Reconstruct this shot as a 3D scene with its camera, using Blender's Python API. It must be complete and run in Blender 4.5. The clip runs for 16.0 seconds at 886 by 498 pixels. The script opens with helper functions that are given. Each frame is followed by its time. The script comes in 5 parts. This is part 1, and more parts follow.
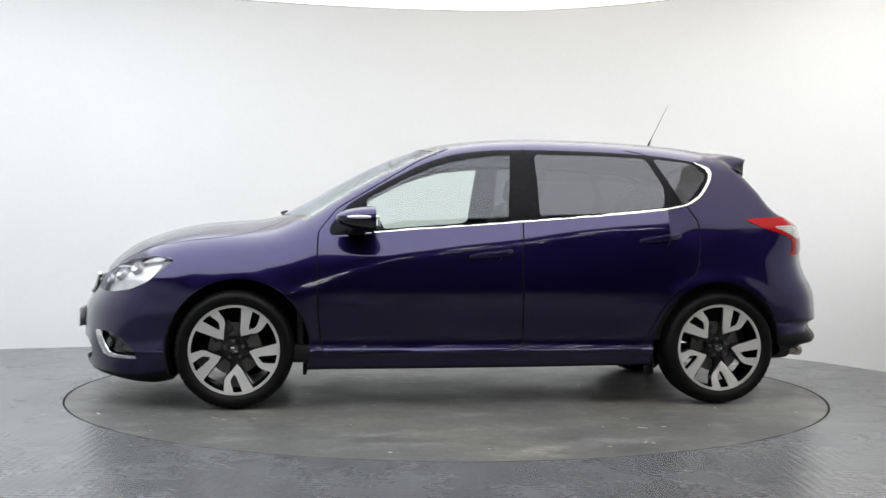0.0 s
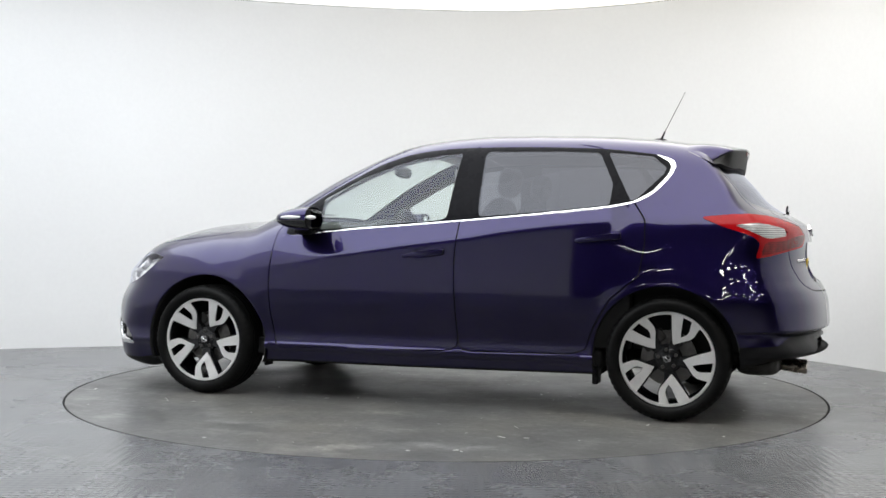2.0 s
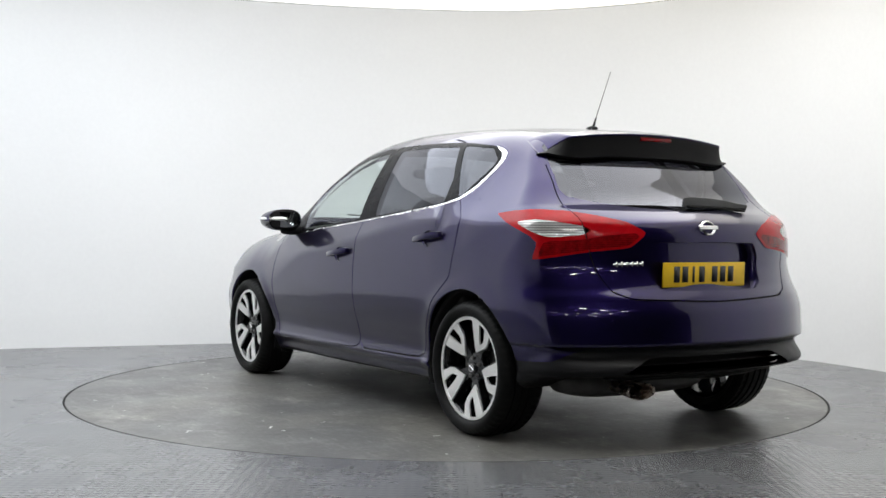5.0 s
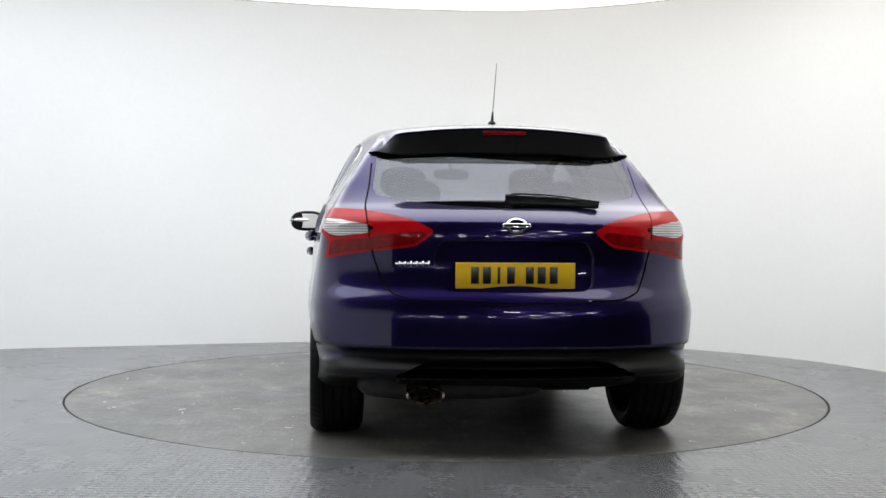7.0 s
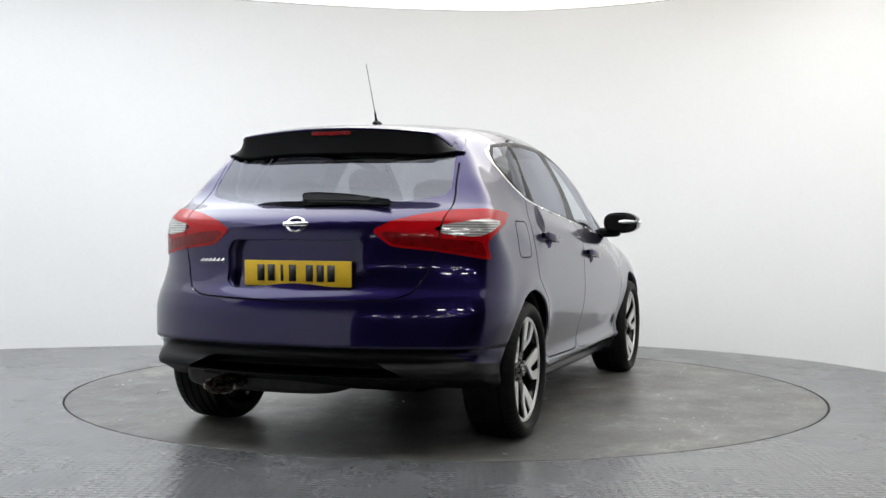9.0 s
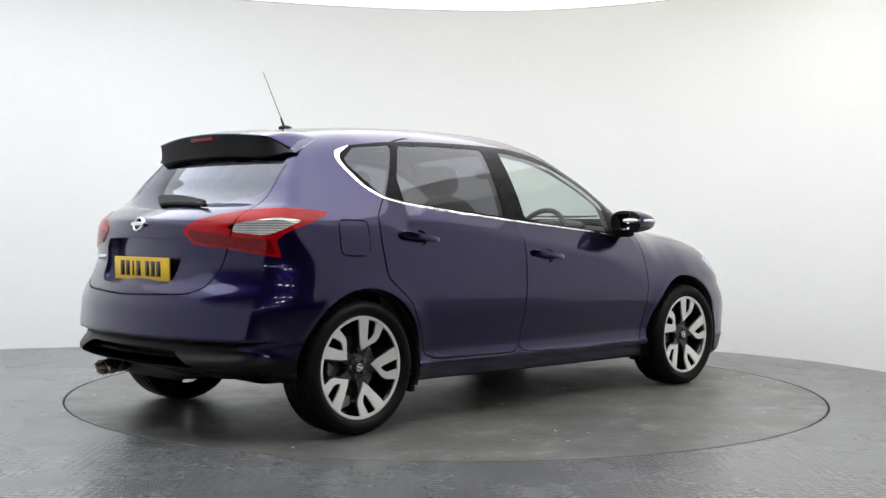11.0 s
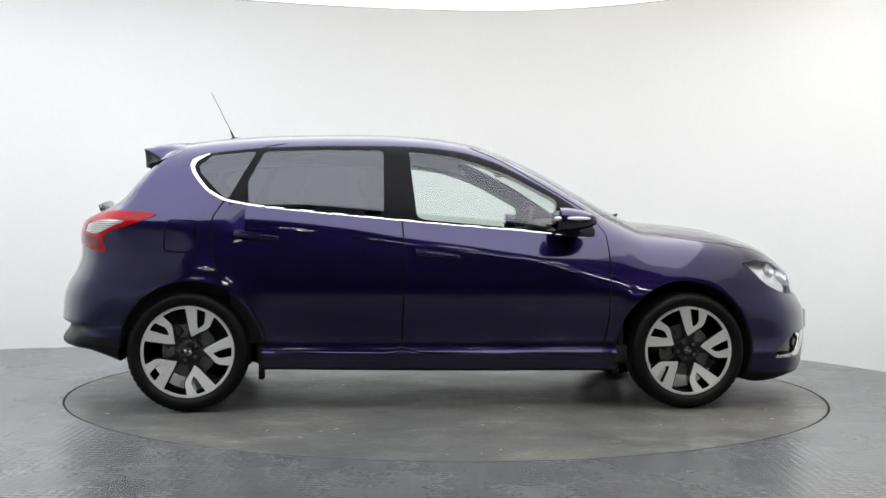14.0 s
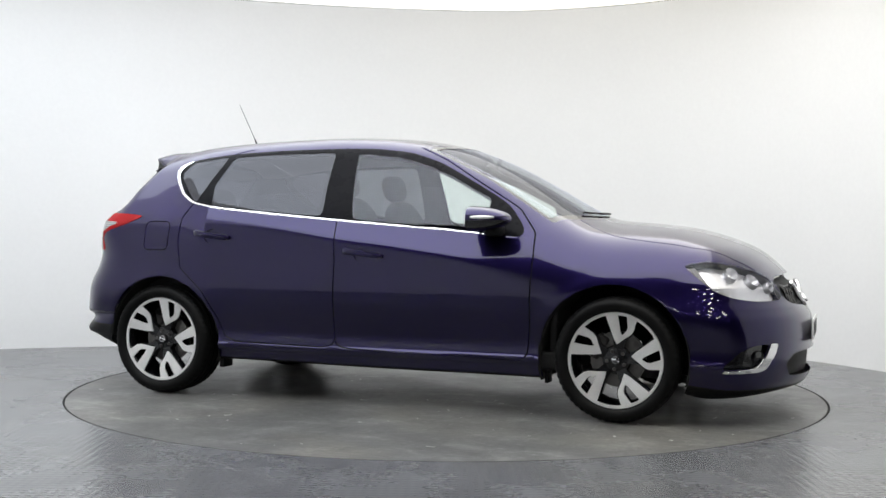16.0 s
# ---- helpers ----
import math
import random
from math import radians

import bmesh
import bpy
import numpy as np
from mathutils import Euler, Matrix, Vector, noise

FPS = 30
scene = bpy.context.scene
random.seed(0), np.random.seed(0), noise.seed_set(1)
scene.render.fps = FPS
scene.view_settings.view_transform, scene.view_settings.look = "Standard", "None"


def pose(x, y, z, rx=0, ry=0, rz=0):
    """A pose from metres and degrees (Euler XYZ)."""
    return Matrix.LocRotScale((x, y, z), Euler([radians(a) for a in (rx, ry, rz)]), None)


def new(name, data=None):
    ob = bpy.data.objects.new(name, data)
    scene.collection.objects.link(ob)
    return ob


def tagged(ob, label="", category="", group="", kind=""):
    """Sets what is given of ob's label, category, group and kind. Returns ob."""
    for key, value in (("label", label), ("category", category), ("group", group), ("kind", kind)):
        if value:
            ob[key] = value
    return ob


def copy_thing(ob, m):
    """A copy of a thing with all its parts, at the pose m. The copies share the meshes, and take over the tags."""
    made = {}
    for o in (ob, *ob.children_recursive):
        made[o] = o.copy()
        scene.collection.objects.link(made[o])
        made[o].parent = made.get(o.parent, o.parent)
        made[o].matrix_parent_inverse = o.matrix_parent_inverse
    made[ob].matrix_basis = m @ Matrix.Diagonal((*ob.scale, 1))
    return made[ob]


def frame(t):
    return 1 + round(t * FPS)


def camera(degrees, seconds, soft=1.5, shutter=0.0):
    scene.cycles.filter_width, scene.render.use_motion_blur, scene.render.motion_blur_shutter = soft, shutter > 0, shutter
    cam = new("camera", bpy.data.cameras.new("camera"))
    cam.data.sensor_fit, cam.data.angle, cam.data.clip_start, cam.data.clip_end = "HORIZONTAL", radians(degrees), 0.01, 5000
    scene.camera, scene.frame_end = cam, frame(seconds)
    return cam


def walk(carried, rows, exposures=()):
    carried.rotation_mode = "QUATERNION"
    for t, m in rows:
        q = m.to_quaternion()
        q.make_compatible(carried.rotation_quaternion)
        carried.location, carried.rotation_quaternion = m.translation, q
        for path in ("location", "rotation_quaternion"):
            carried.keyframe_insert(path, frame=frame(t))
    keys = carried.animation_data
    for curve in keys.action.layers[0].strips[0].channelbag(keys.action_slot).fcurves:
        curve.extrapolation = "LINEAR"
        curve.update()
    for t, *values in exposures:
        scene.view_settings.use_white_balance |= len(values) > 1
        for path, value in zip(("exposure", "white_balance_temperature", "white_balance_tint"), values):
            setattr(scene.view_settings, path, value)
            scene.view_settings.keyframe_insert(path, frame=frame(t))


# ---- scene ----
# ---------------------------------------------------------------- camera
cam = camera(43.86, 16.0)
EYE = (0.0, -6.820, 0.947)
CAM_POSE = Matrix.Translation(EYE) @ pose(0, 0, 0, 0, 0, 0.21) @ pose(0, 0, 0, 90 - 0.76, 0, 0) @ pose(0, 0, 0, 0, 0, 0.43)
walk(cam, [(0.0, CAM_POSE), (16.0, CAM_POSE)], [(0.0, 0.0), (16.0, 0.0)])

# the turntable's turn, degrees, and the car's place on it
TURN_START, TURN_RATE = 187.245, -12.9765
CAR_X, CAR_Y = -0.105, -0.059
TABLE_R = 2.245

# ---------------------------------------------------------------- light
world = bpy.data.worlds.new("world")
scene.world = world
world.use_nodes = True
world.node_tree.nodes["Background"].inputs[0].default_value = (0.9, 0.95, 1.0, 1)
world.node_tree.nodes["Background"].inputs[1].default_value = 0.02

# ---------------------------------------------------------------- materials
def mat(name, color, rough=0.5, metal=0.0, coat=0.0, coat_rough=0.03, spec=0.5, emit=None, emit_s=0.0,
        vary=0.0, vary_scale=6.0, fine=0.0, fine_scale=120.0, bump=0.0, bump_scale=300.0, rough_vary=0.0):
    """A principled material with colour variation at two scales, uneven gloss and fine relief."""
    m = bpy.data.materials.new(name)
    m.use_nodes = True
    nt = m.node_tree
    b = nt.nodes["Principled BSDF"]
    b.inputs["Base Color"].default_value = (*color, 1)
    b.inputs["Roughness"].default_value = rough
    b.inputs["Metallic"].default_value = metal
    b.inputs["Coat Weight"].default_value = coat
    b.inputs["Coat Roughness"].default_value = coat_rough
    b.inputs["Specular IOR Level"].default_value = spec
    b.inputs["Coat IOR"].default_value = 1.48
    if emit:
        b.inputs["Emission Color"].default_value = (*emit, 1)
        b.inputs["Emission Strength"].default_value = emit_s
    co = nt.nodes.new("ShaderNodeTexCoord")
    def noise_node(scale, detail=4.0):
        n = nt.nodes.new("ShaderNodeTexNoise")
        n.inputs["Scale"].default_value = scale
        n.inputs["Detail"].default_value = detail
        nt.links.new(co.outputs["Object"], n.inputs["Vector"])
        return n
    def ranged(src, lo, hi):
        r = nt.nodes.new("ShaderNodeMapRange")
        r.inputs["From Min"].default_value, r.inputs["From Max"].default_value = 0.3, 0.7
        r.inputs["To Min"].default_value, r.inputs["To Max"].default_value = lo, hi
        nt.links.new(src, r.inputs["Value"])
        return r.outputs["Result"]
    last = None
    for amount, scale in ((vary, vary_scale), (fine, fine_scale)):
        if amount:
            v = ranged(noise_node(scale).outputs["Fac"], 1 - amount, 1 + amount)
            if last is None:
                last = v
            else:
                mul = nt.nodes.new("ShaderNodeMath")
                mul.operation = "MULTIPLY"
                nt.links.new(last, mul.inputs[0])
                nt.links.new(v, mul.inputs[1])
                last = mul.outputs[0]
    if last is not None:
        mix = nt.nodes.new("ShaderNodeVectorMath")
        mix.operation = "SCALE"
        mix.inputs[0].default_value = color
        nt.links.new(last, mix.inputs["Scale"])
        nt.links.new(mix.outputs[0], b.inputs["Base Color"])
    if rough_vary:
        nt.links.new(ranged(noise_node(vary_scale * 1.7).outputs["Fac"], rough - rough_vary, rough + rough_vary), b.inputs["Roughness"])
    if bump:
        bn = nt.nodes.new("ShaderNodeBump")
        bn.inputs["Strength"].default_value = bump
        bn.inputs["Distance"].default_value = 0.002
        nt.links.new(noise_node(bump_scale, 2.0).outputs["Fac"], bn.inputs["Height"])
        nt.links.new(bn.outputs[0], b.inputs["Normal"])
    return m


def glass(name, tint, gloss=0.0, base=0.032):
    """Thin tinted pane: it lets light straight through and mirrors at its skin."""
    m = bpy.data.materials.new(name)
    m.use_nodes = True
    nt = m.node_tree
    out = nt.nodes["Material Output"]
    nt.nodes.remove(nt.nodes["Principled BSDF"])
    t = nt.nodes.new("ShaderNodeBsdfTransparent")
    t.inputs[0].default_value = (*tint, 1)
    g = nt.nodes.new("ShaderNodeBsdfGlossy")
    g.inputs["Color"].default_value = (0.88, 0.90, 1.0, 1)
    g.inputs["Roughness"].default_value = gloss
    lw = nt.nodes.new("ShaderNodeLayerWeight")
    lw.inputs["Blend"].default_value = 0.5
    pw = nt.nodes.new("ShaderNodeMath")
    pw.operation = "POWER"
    pw.inputs[1].default_value = 5.0
    nt.links.new(lw.outputs["Facing"], pw.inputs[0])
    f = nt.nodes.new("ShaderNodeMath")
    f.operation = "MULTIPLY_ADD"
    f.inputs[1].default_value, f.inputs[2].default_value = 1 - base, base
    nt.links.new(pw.outputs[0], f.inputs[0])
    mx = nt.nodes.new("ShaderNodeMixShader")
    nt.links.new(f.outputs[0], mx.inputs[0])
    nt.links.new(t.outputs[0], mx.inputs[1])
    nt.links.new(g.outputs[0], mx.inputs[2])
    nt.links.new(mx.outputs[0], out.inputs[0])
    return m


PAINT = mat("violet_metallic_paint", (0.0125, 0.0082, 0.053), 0.30, 1.0, 0.95, 0.012, fine=0.10, fine_scale=900.0, vary=0.03, bump=0.02, bump_scale=900.0)
BLACK_GLOSS = mat("gloss_black", (0.006, 0.006, 0.008), 0.12, 0.0, 0.6, vary=0.1, rough_vary=0.04)
BLACK_SATIN = mat("satin_black", (0.005, 0.005, 0.006), 0.36, spec=0.16, vary=0.1, rough_vary=0.05)
BLACK_PLASTIC = mat("black_plastic", (0.005, 0.005, 0.0055), 0.5, spec=0.15, vary=0.15, fine=0.2, bump=0.25, bump_scale=700.0)
GAP = mat("shadow_gap", (0.003, 0.003, 0.004), 0.9, vary=0.1)
CHROME = mat("chrome", (0.82, 0.82, 0.83), 0.08, 1.0, vary=0.02, rough_vary=0.03)
LINER = mat("wheel_arch_felt", (0.004, 0.004, 0.0045), 0.95, vary=0.2, bump=0.4)
CLEAR = glass("clear_glass", (0.80, 0.86, 0.83), 0.0, 0.06)
PILLAR_BLACK = mat("pillar_black", (0.006, 0.006, 0.008), 0.28, spec=0.06, vary=0.1, rough_vary=0.05)
PRIVACY = glass("privacy_glass", (0.13, 0.13, 0.15), 0.0, 0.07)
REAR_GLASS = glass("rear_glass", (0.15, 0.15, 0.17), 0.0, 0.085)
HEAD_GLASS = glass("lamp_glass", (0.95, 0.95, 0.96), 0.0, 0.03)
WALL_PAINT = mat("white_wall_paint", (0.80, 0.804, 0.808), 0.6, vary=0.015, vary_scale=0.8, fine=0.01, fine_scale=30, bump=0.05, bump_scale=120)
CEILING_GLOW = mat("luminous_ceiling", (0.82, 0.81, 0.77), 0.7, emit=(1.0, 0.985, 0.95), emit_s=1.1, vary=0.02, vary_scale=1.0)
PANEL_GLOW = mat("light_panel_glow", (0.8, 0.8, 0.8), 0.6, emit=(0.97, 0.985, 1.0), emit_s=3.35)


def two_tone_glow(m, cool, warm):
    """The panels burn cooler on one side of the stage and warmer on the other."""
    nt = m.node_tree
    co = nt.nodes.new("ShaderNodeNewGeometry")
    sep = nt.nodes.new("ShaderNodeSeparateXYZ")
    nt.links.new(co.outputs["Position"], sep.inputs[0])
    r = nt.nodes.new("ShaderNodeMapRange")
    r.inputs["From Min"].default_value, r.inputs["From Max"].default_value = -3.0, 2.5
    nt.links.new(sep.outputs["X"], r.inputs["Value"])
    mix = nt.nodes.new("ShaderNodeMix")
    mix.data_type = "RGBA"
    mix.inputs["A"].default_value = (*cool, 1)
    mix.inputs["B"].default_value = (*warm, 1)
    nt.links.new(r.outputs["Result"], mix.inputs["Factor"])
    nt.links.new(mix.outputs["Result"], nt.nodes["Principled BSDF"].inputs["Emission Color"])


two_tone_glow(CEILING_GLOW, (0.97, 0.985, 1.0), (1.0, 0.96, 0.86))
two_tone_glow(PANEL_GLOW, (0.90, 0.952, 1.0), (1.0, 0.98, 0.935))
STRIP_GLOW = mat("strip_light_glow", (0.8, 0.8, 0.8), 0.5, emit=(1.0, 0.99, 0.97), emit_s=60.0)
WHITE_METAL = mat("white_metal", (0.7, 0.7, 0.7), 0.4, vary=0.03)


def floor_paint(name, color, rough, stain, emboss, streak, gloss):
    """Painted steel or screed: blotches, long scuffs, patches of different gloss and, where wanted, a fine embossed tread."""
    m = mat(name, color, rough, spec=gloss)
    nt = m.node_tree
    b = nt.nodes["Principled BSDF"]
    co = nt.nodes["Texture Coordinate"]
    def tex(scale, detail, stretch=(1, 1, 1), turn=0.0, rough_=0.55):
        mp = nt.nodes.new("ShaderNodeMapping")
        mp.inputs["Scale"].default_value = stretch
        mp.inputs["Rotation"].default_value = (0, 0, turn)
        n = nt.nodes.new("ShaderNodeTexNoise")
        n.inputs["Scale"].default_value, n.inputs["Detail"].default_value, n.inputs["Roughness"].default_value = scale, detail, rough_
        nt.links.new(co.outputs["Object"], mp.inputs["Vector"])
        nt.links.new(mp.outputs[0], n.inputs["Vector"])
        return n.outputs["Fac"]
    def ramp(src, lo, hi, a, c):
        r = nt.nodes.new("ShaderNodeMapRange")
        for key, value in (("From Min", lo), ("From Max", hi), ("To Min", a), ("To Max", c)):
            r.inputs[key].default_value = value
        nt.links.new(src, r.inputs["Value"])
        return r.outputs["Result"]
    def mul(x, y, op="MULTIPLY"):
        n = nt.nodes.new("ShaderNodeMath")
        n.operation = op
        nt.links.new(x, n.inputs[0])
        nt.links.new(y, n.inputs[1])
        return n.outputs[0]
    shade = mul(ramp(tex(1.3, 5), 0.35, 0.65, 0.90, 1.10), ramp(tex(55, 3), 0.3, 0.7, 0.94, 1.06))
    scuff = ramp(tex(7, 6, (1, 5, 1), 0.5), 0.58, 0.72, 1.0, 1.0 + streak)
    shade = mul(mul(shade, scuff), ramp(tex(9, 6, (4, 1, 1), 0.2), 0.60, 0.75, 1.0, 1.0 + streak))
    # rubbed and scraped patches, pale and dark, down to single scratches
    shade = mul(shade, ramp(tex(3.2, 9, (1, 1.6, 1), 0.9, 0.72), 0.52, 0.66, 1.0, 1.0 + 1.1 * streak))
    shade = mul(shade, ramp(tex(4.1, 9, (1.5, 1, 1), 2.1, 0.74), 0.34, 0.47, 1.0 - 0.55 * streak, 1.0))
    shade = mul(shade, ramp(tex(24, 8, (1, 1.3, 1), 1.3, 0.7), 0.35, 0.66, 1.0 - 0.25 * streak, 1.0 + 0.35 * streak))
    mix = nt.nodes.new("ShaderNodeMix")
    mix.data_type = "RGBA"
    mix.inputs["A"].default_value = (*color, 1)
    mix.inputs["B"].default_value = (*stain, 1)
    nt.links.new(ramp(tex(0.9, 6), 0.45, 0.65, 0.0, 1.0), mix.inputs["Factor"])
    sc = nt.nodes.new("ShaderNodeVectorMath")
    sc.operation = "SCALE"
    nt.links.new(mix.outputs["Result"], sc.inputs[0])
    nt.links.new(shade, sc.inputs["Scale"])
    nt.links.new(sc.outputs[0], b.inputs["Base Color"])
    nt.links.new(mul(ramp(tex(2.1, 6), 0.35, 0.65, rough - 0.03, rough + 0.03 + 0.15 * (0.85 - gloss)), ramp(tex(26, 4, (1, 3, 1), 0.3), 0.4, 0.7, 1.0, 1.1)), b.inputs["Roughness"])
    bn = nt.nodes.new("ShaderNodeBump")
    bn.inputs["Strength"].default_value, bn.inputs["Distance"].default_value = 0.22, 0.002
    height = tex(70, 3)
    if emboss:
        vo = nt.nodes.new("ShaderNodeTexVoronoi")
        vo.inputs["Scale"].default_value, vo.inputs["Randomness"].default_value = 26.0, 0.12
        nt.links.new(co.outputs["Object"], vo.inputs["Vector"])
        height = mul(ramp(vo.outputs["Distance"], 0.15, 0.45, emboss, 0.0), height, "ADD")
    nt.links.new(height, bn.inputs["Height"])
    nt.links.new(bn.outputs[0], b.inputs["Normal"])
    return m


FLOOR_PAINT = floor_paint("grey_floor_paint", (0.103, 0.106, 0.113), 0.25, (0.118, 0.120, 0.124), 1.6, 0.22, 0.8)
TABLE_PAINT = floor_paint("worn_turntable_paint", (0.094, 0.094, 0.092), 0.32, (0.145, 0.139, 0.124), 0.0, 0.75, 0.5)
HALL = mat("dark_hall", (0.02, 0.02, 0.023), 0.8, vary=0.1, vary_scale=1.0)

ALLOY = mat("machined_alloy", (0.80, 0.79, 0.775), 0.36, 0.65, vary=0.04, fine=0.06, fine_scale=200, rough_vary=0.05)
WHEEL_BLACK = mat("black_wheel_paint", (0.005, 0.005, 0.006), 0.22, 0.0, 0.25, spec=0.35, vary=0.15, rough_vary=0.05)
RUBBER = mat("tyre_rubber", (0.0045, 0.0045, 0.0045), 0.5, spec=0.12, vary=0.2, vary_scale=12, fine=0.15, bump=0.2, bump_scale=400)
STEEL = mat("brake_steel", (0.15, 0.145, 0.14), 0.4, 1.0, vary=0.15, vary_scale=25, rough_vary=0.1)
CAST = mat("cast_iron", (0.045, 0.043, 0.042), 0.6, 0.6, vary=0.2, vary_scale=20)
LAMP_SILVER = mat("lamp_reflector", (0.85, 0.85, 0.87), 0.25, 0.6, vary=0.12, vary_scale=14, bump=0.25, bump_scale=60)
MIRROR = mat("mirror_glass", (0.9, 0.9, 0.9), 0.01, 1.0)
YELLOW = mat("yellow_plate", (0.78, 0.50, 0.01), 0.35, vary=0.03, vary_scale=15, fine=0.03)
WHITE_PLATE = mat("white_plate", (0.8, 0.8, 0.8), 0.35, vary=0.03)
INK = mat("black_ink", (0.012, 0.012, 0.012), 0.4, vary=0.1)
SEAT = mat("dark_seat_cloth", (0.022, 0.022, 0.024), 0.9, vary=0.15, fine=0.25, fine_scale=250, bump=0.4, bump_scale=500)
TRIM = mat("soft_dash_plastic", (0.018, 0.018, 0.019), 0.6, vary=0.1, bump=0.2)
LINING = mat("pale_headlining", (0.42, 0.41, 0.39), 0.95, vary=0.05, bump=0.2)
BURNT = mat("sooty_steel", (0.52, 0.46, 0.40), 0.28, 1.0, vary=0.3, vary_scale=20, rough_vary=0.1)


def part(name, bm, material, parent, label=""):
    me = bpy.data.meshes.new(name)
    bm.to_mesh(me)
    bm.free()
    me.materials.append(material)
    for f in me.polygons:
        f.use_smooth = True
    ob = new(name, me)
    ob.parent = parent
    return tagged(ob, label)


def sharp(bm, angle=30):
    bmesh.ops.recalc_face_normals(bm, faces=bm.faces)
    for e in bm.edges:
        if len(e.link_faces) == 2 and e.calc_face_angle(0) > radians(angle):
            e.smooth = False
    return bm


def box(bm, x0, x1, y0, y1, z0, z1, bevel=0.0, m=None):
    r = bmesh.ops.create_cube(bm, size=1.0)
    vs = r["verts"]
    for v in vs:
        v.co = Vector(((x0 + x1) / 2 + v.co.x * (x1 - x0), (y0 + y1) / 2 + v.co.y * (y1 - y0), (z0 + z1) / 2 + v.co.z * (z1 - z0)))
    if bevel:
        es = list({e for v in vs for e in v.link_edges})
        r = bmesh.ops.bevel(bm, geom=es, offset=bevel, segments=3, affect="EDGES", profile=0.5)
        vs = list({v for f in r["faces"] for v in f.verts} | {v for v in vs if v.is_valid})
    if m is not None:
        bmesh.ops.transform(bm, matrix=m, verts=vs)
    return bm


def lathe(bm, profile, seg=64, axis="y", center=(0, 0, 0), arc=(0.0, 2 * math.pi)):
    """Turn a profile of (radius, offset along the axis) about the axis."""
    full = abs(arc[1] - arc[0] - 2 * math.pi) < 1e-6
    n = seg if full else seg + 1
    rings = []
    for r, o in profile:
        ring = []
        for i in range(n):
            a = arc[0] + (arc[1] - arc[0]) * i / seg
            c, s = r * math.cos(a), r * math.sin(a)
            p = {"y": (c, o, s), "z": (c, s, o), "x": (o, c, s)}[axis]
            ring.append(bm.verts.new((p[0] + center[0], p[1] + center[1], p[2] + center[2])))
        rings.append(ring)
    for a, b in zip(rings, rings[1:]):
        for i in range(n if full else n - 1):
            j = (i + 1) % n
            bm.faces.new((a[i], a[j], b[j], b[i]))
    return bm


def tube(bm, pts, r, seg=10, taper=1.0):
    """A round bar along points."""
    pts = [Vector(p) for p in pts]
    rings = []
    for i, p in enumerate(pts):
        d = (pts[min(i + 1, len(pts) - 1)] - pts[max(i - 1, 0)]).normalized()
        side = d.cross(Vector((0, 0, 1)) if abs(d.z) < 0.9 else Vector((1, 0, 0))).normalized()
        up = side.cross(d)
        rr = r * (1 + (taper - 1) * i / max(1, len(pts) - 1))
        rings.append([bm.verts.new(p + rr * (math.cos(2 * math.pi * k / seg) * side + math.sin(2 * math.pi * k / seg) * up)) for k in range(seg)])
    for a, b in zip(rings, rings[1:]):
        for k in range(seg):
            bm.faces.new((a[k], a[(k + 1) % seg], b[(k + 1) % seg], b[k]))
    bm.faces.new(rings[0][::-1])
    bm.faces.new(rings[-1])
    return bm


def prism(bm, outline, y0, y1, m=None, bevel=0.0):
    """Extrude an outline of (x, z) from y0 to y1."""
    vs = [bm.verts.new((x, y0, z)) for x, z in outline]
    f = bm.faces.new(vs)
    r = bmesh.ops.extrude_face_region(bm, geom=[f])
    nv = [g for g in r["geom"] if isinstance(g, bmesh.types.BMVert)]
    for v in nv:
        v.co.y = y1
    allv = vs + nv
    if bevel:
        es = list({e for v in allv for e in v.link_edges})
        rb = bmesh.ops.bevel(bm, geom=es, offset=bevel, segments=2, affect="EDGES", profile=0.5)
        allv = list({v for f2 in rb["faces"] for v in f2.verts} | {v for v in allv if v.is_valid})
    if m is not None:
        bmesh.ops.transform(bm, matrix=m, verts=allv)
    bmesh.ops.recalc_face_normals(bm, faces=bm.faces)
    return bm

# ---------------------------------------------------------------- the studio
ROOM_C, ROOM_R, ROOM_H = (-0.57, -1.49), 4.49, 2.935


def build_floor():
    bm = bmesh.new()
    rings = [TABLE_R + 0.006, 2.6, 3.2, 4.2, 6.0, 9.0, 14.0, 19.0]
    n = 160
    loops = [[bm.verts.new((r * math.cos(2 * math.pi * i / n), r * math.sin(2 * math.pi * i / n), 0)) for i in range(n)] for r in rings]
    for a, b in zip(loops, loops[1:]):
        for i in range(n):
            bm.faces.new((a[i], b[i], b[(i + 1) % n], a[(i + 1) % n]))
    ob = part("floor", bm, FLOOR_PAINT, None)
    tagged(ob, "mid-grey painted studio floor with a soft gloss", "floor", kind="structure")
    # the slot round the turntable
    bm = bmesh.new()
    lathe(bm, [(TABLE_R + 0.007, -0.0005), (TABLE_R + 0.007, -0.05), (TABLE_R - 0.05, -0.05)], 160, "z")
    tagged(part("floor_slot", bm, GAP, None), "dark narrow slot round the turntable", "floor", kind="structure")


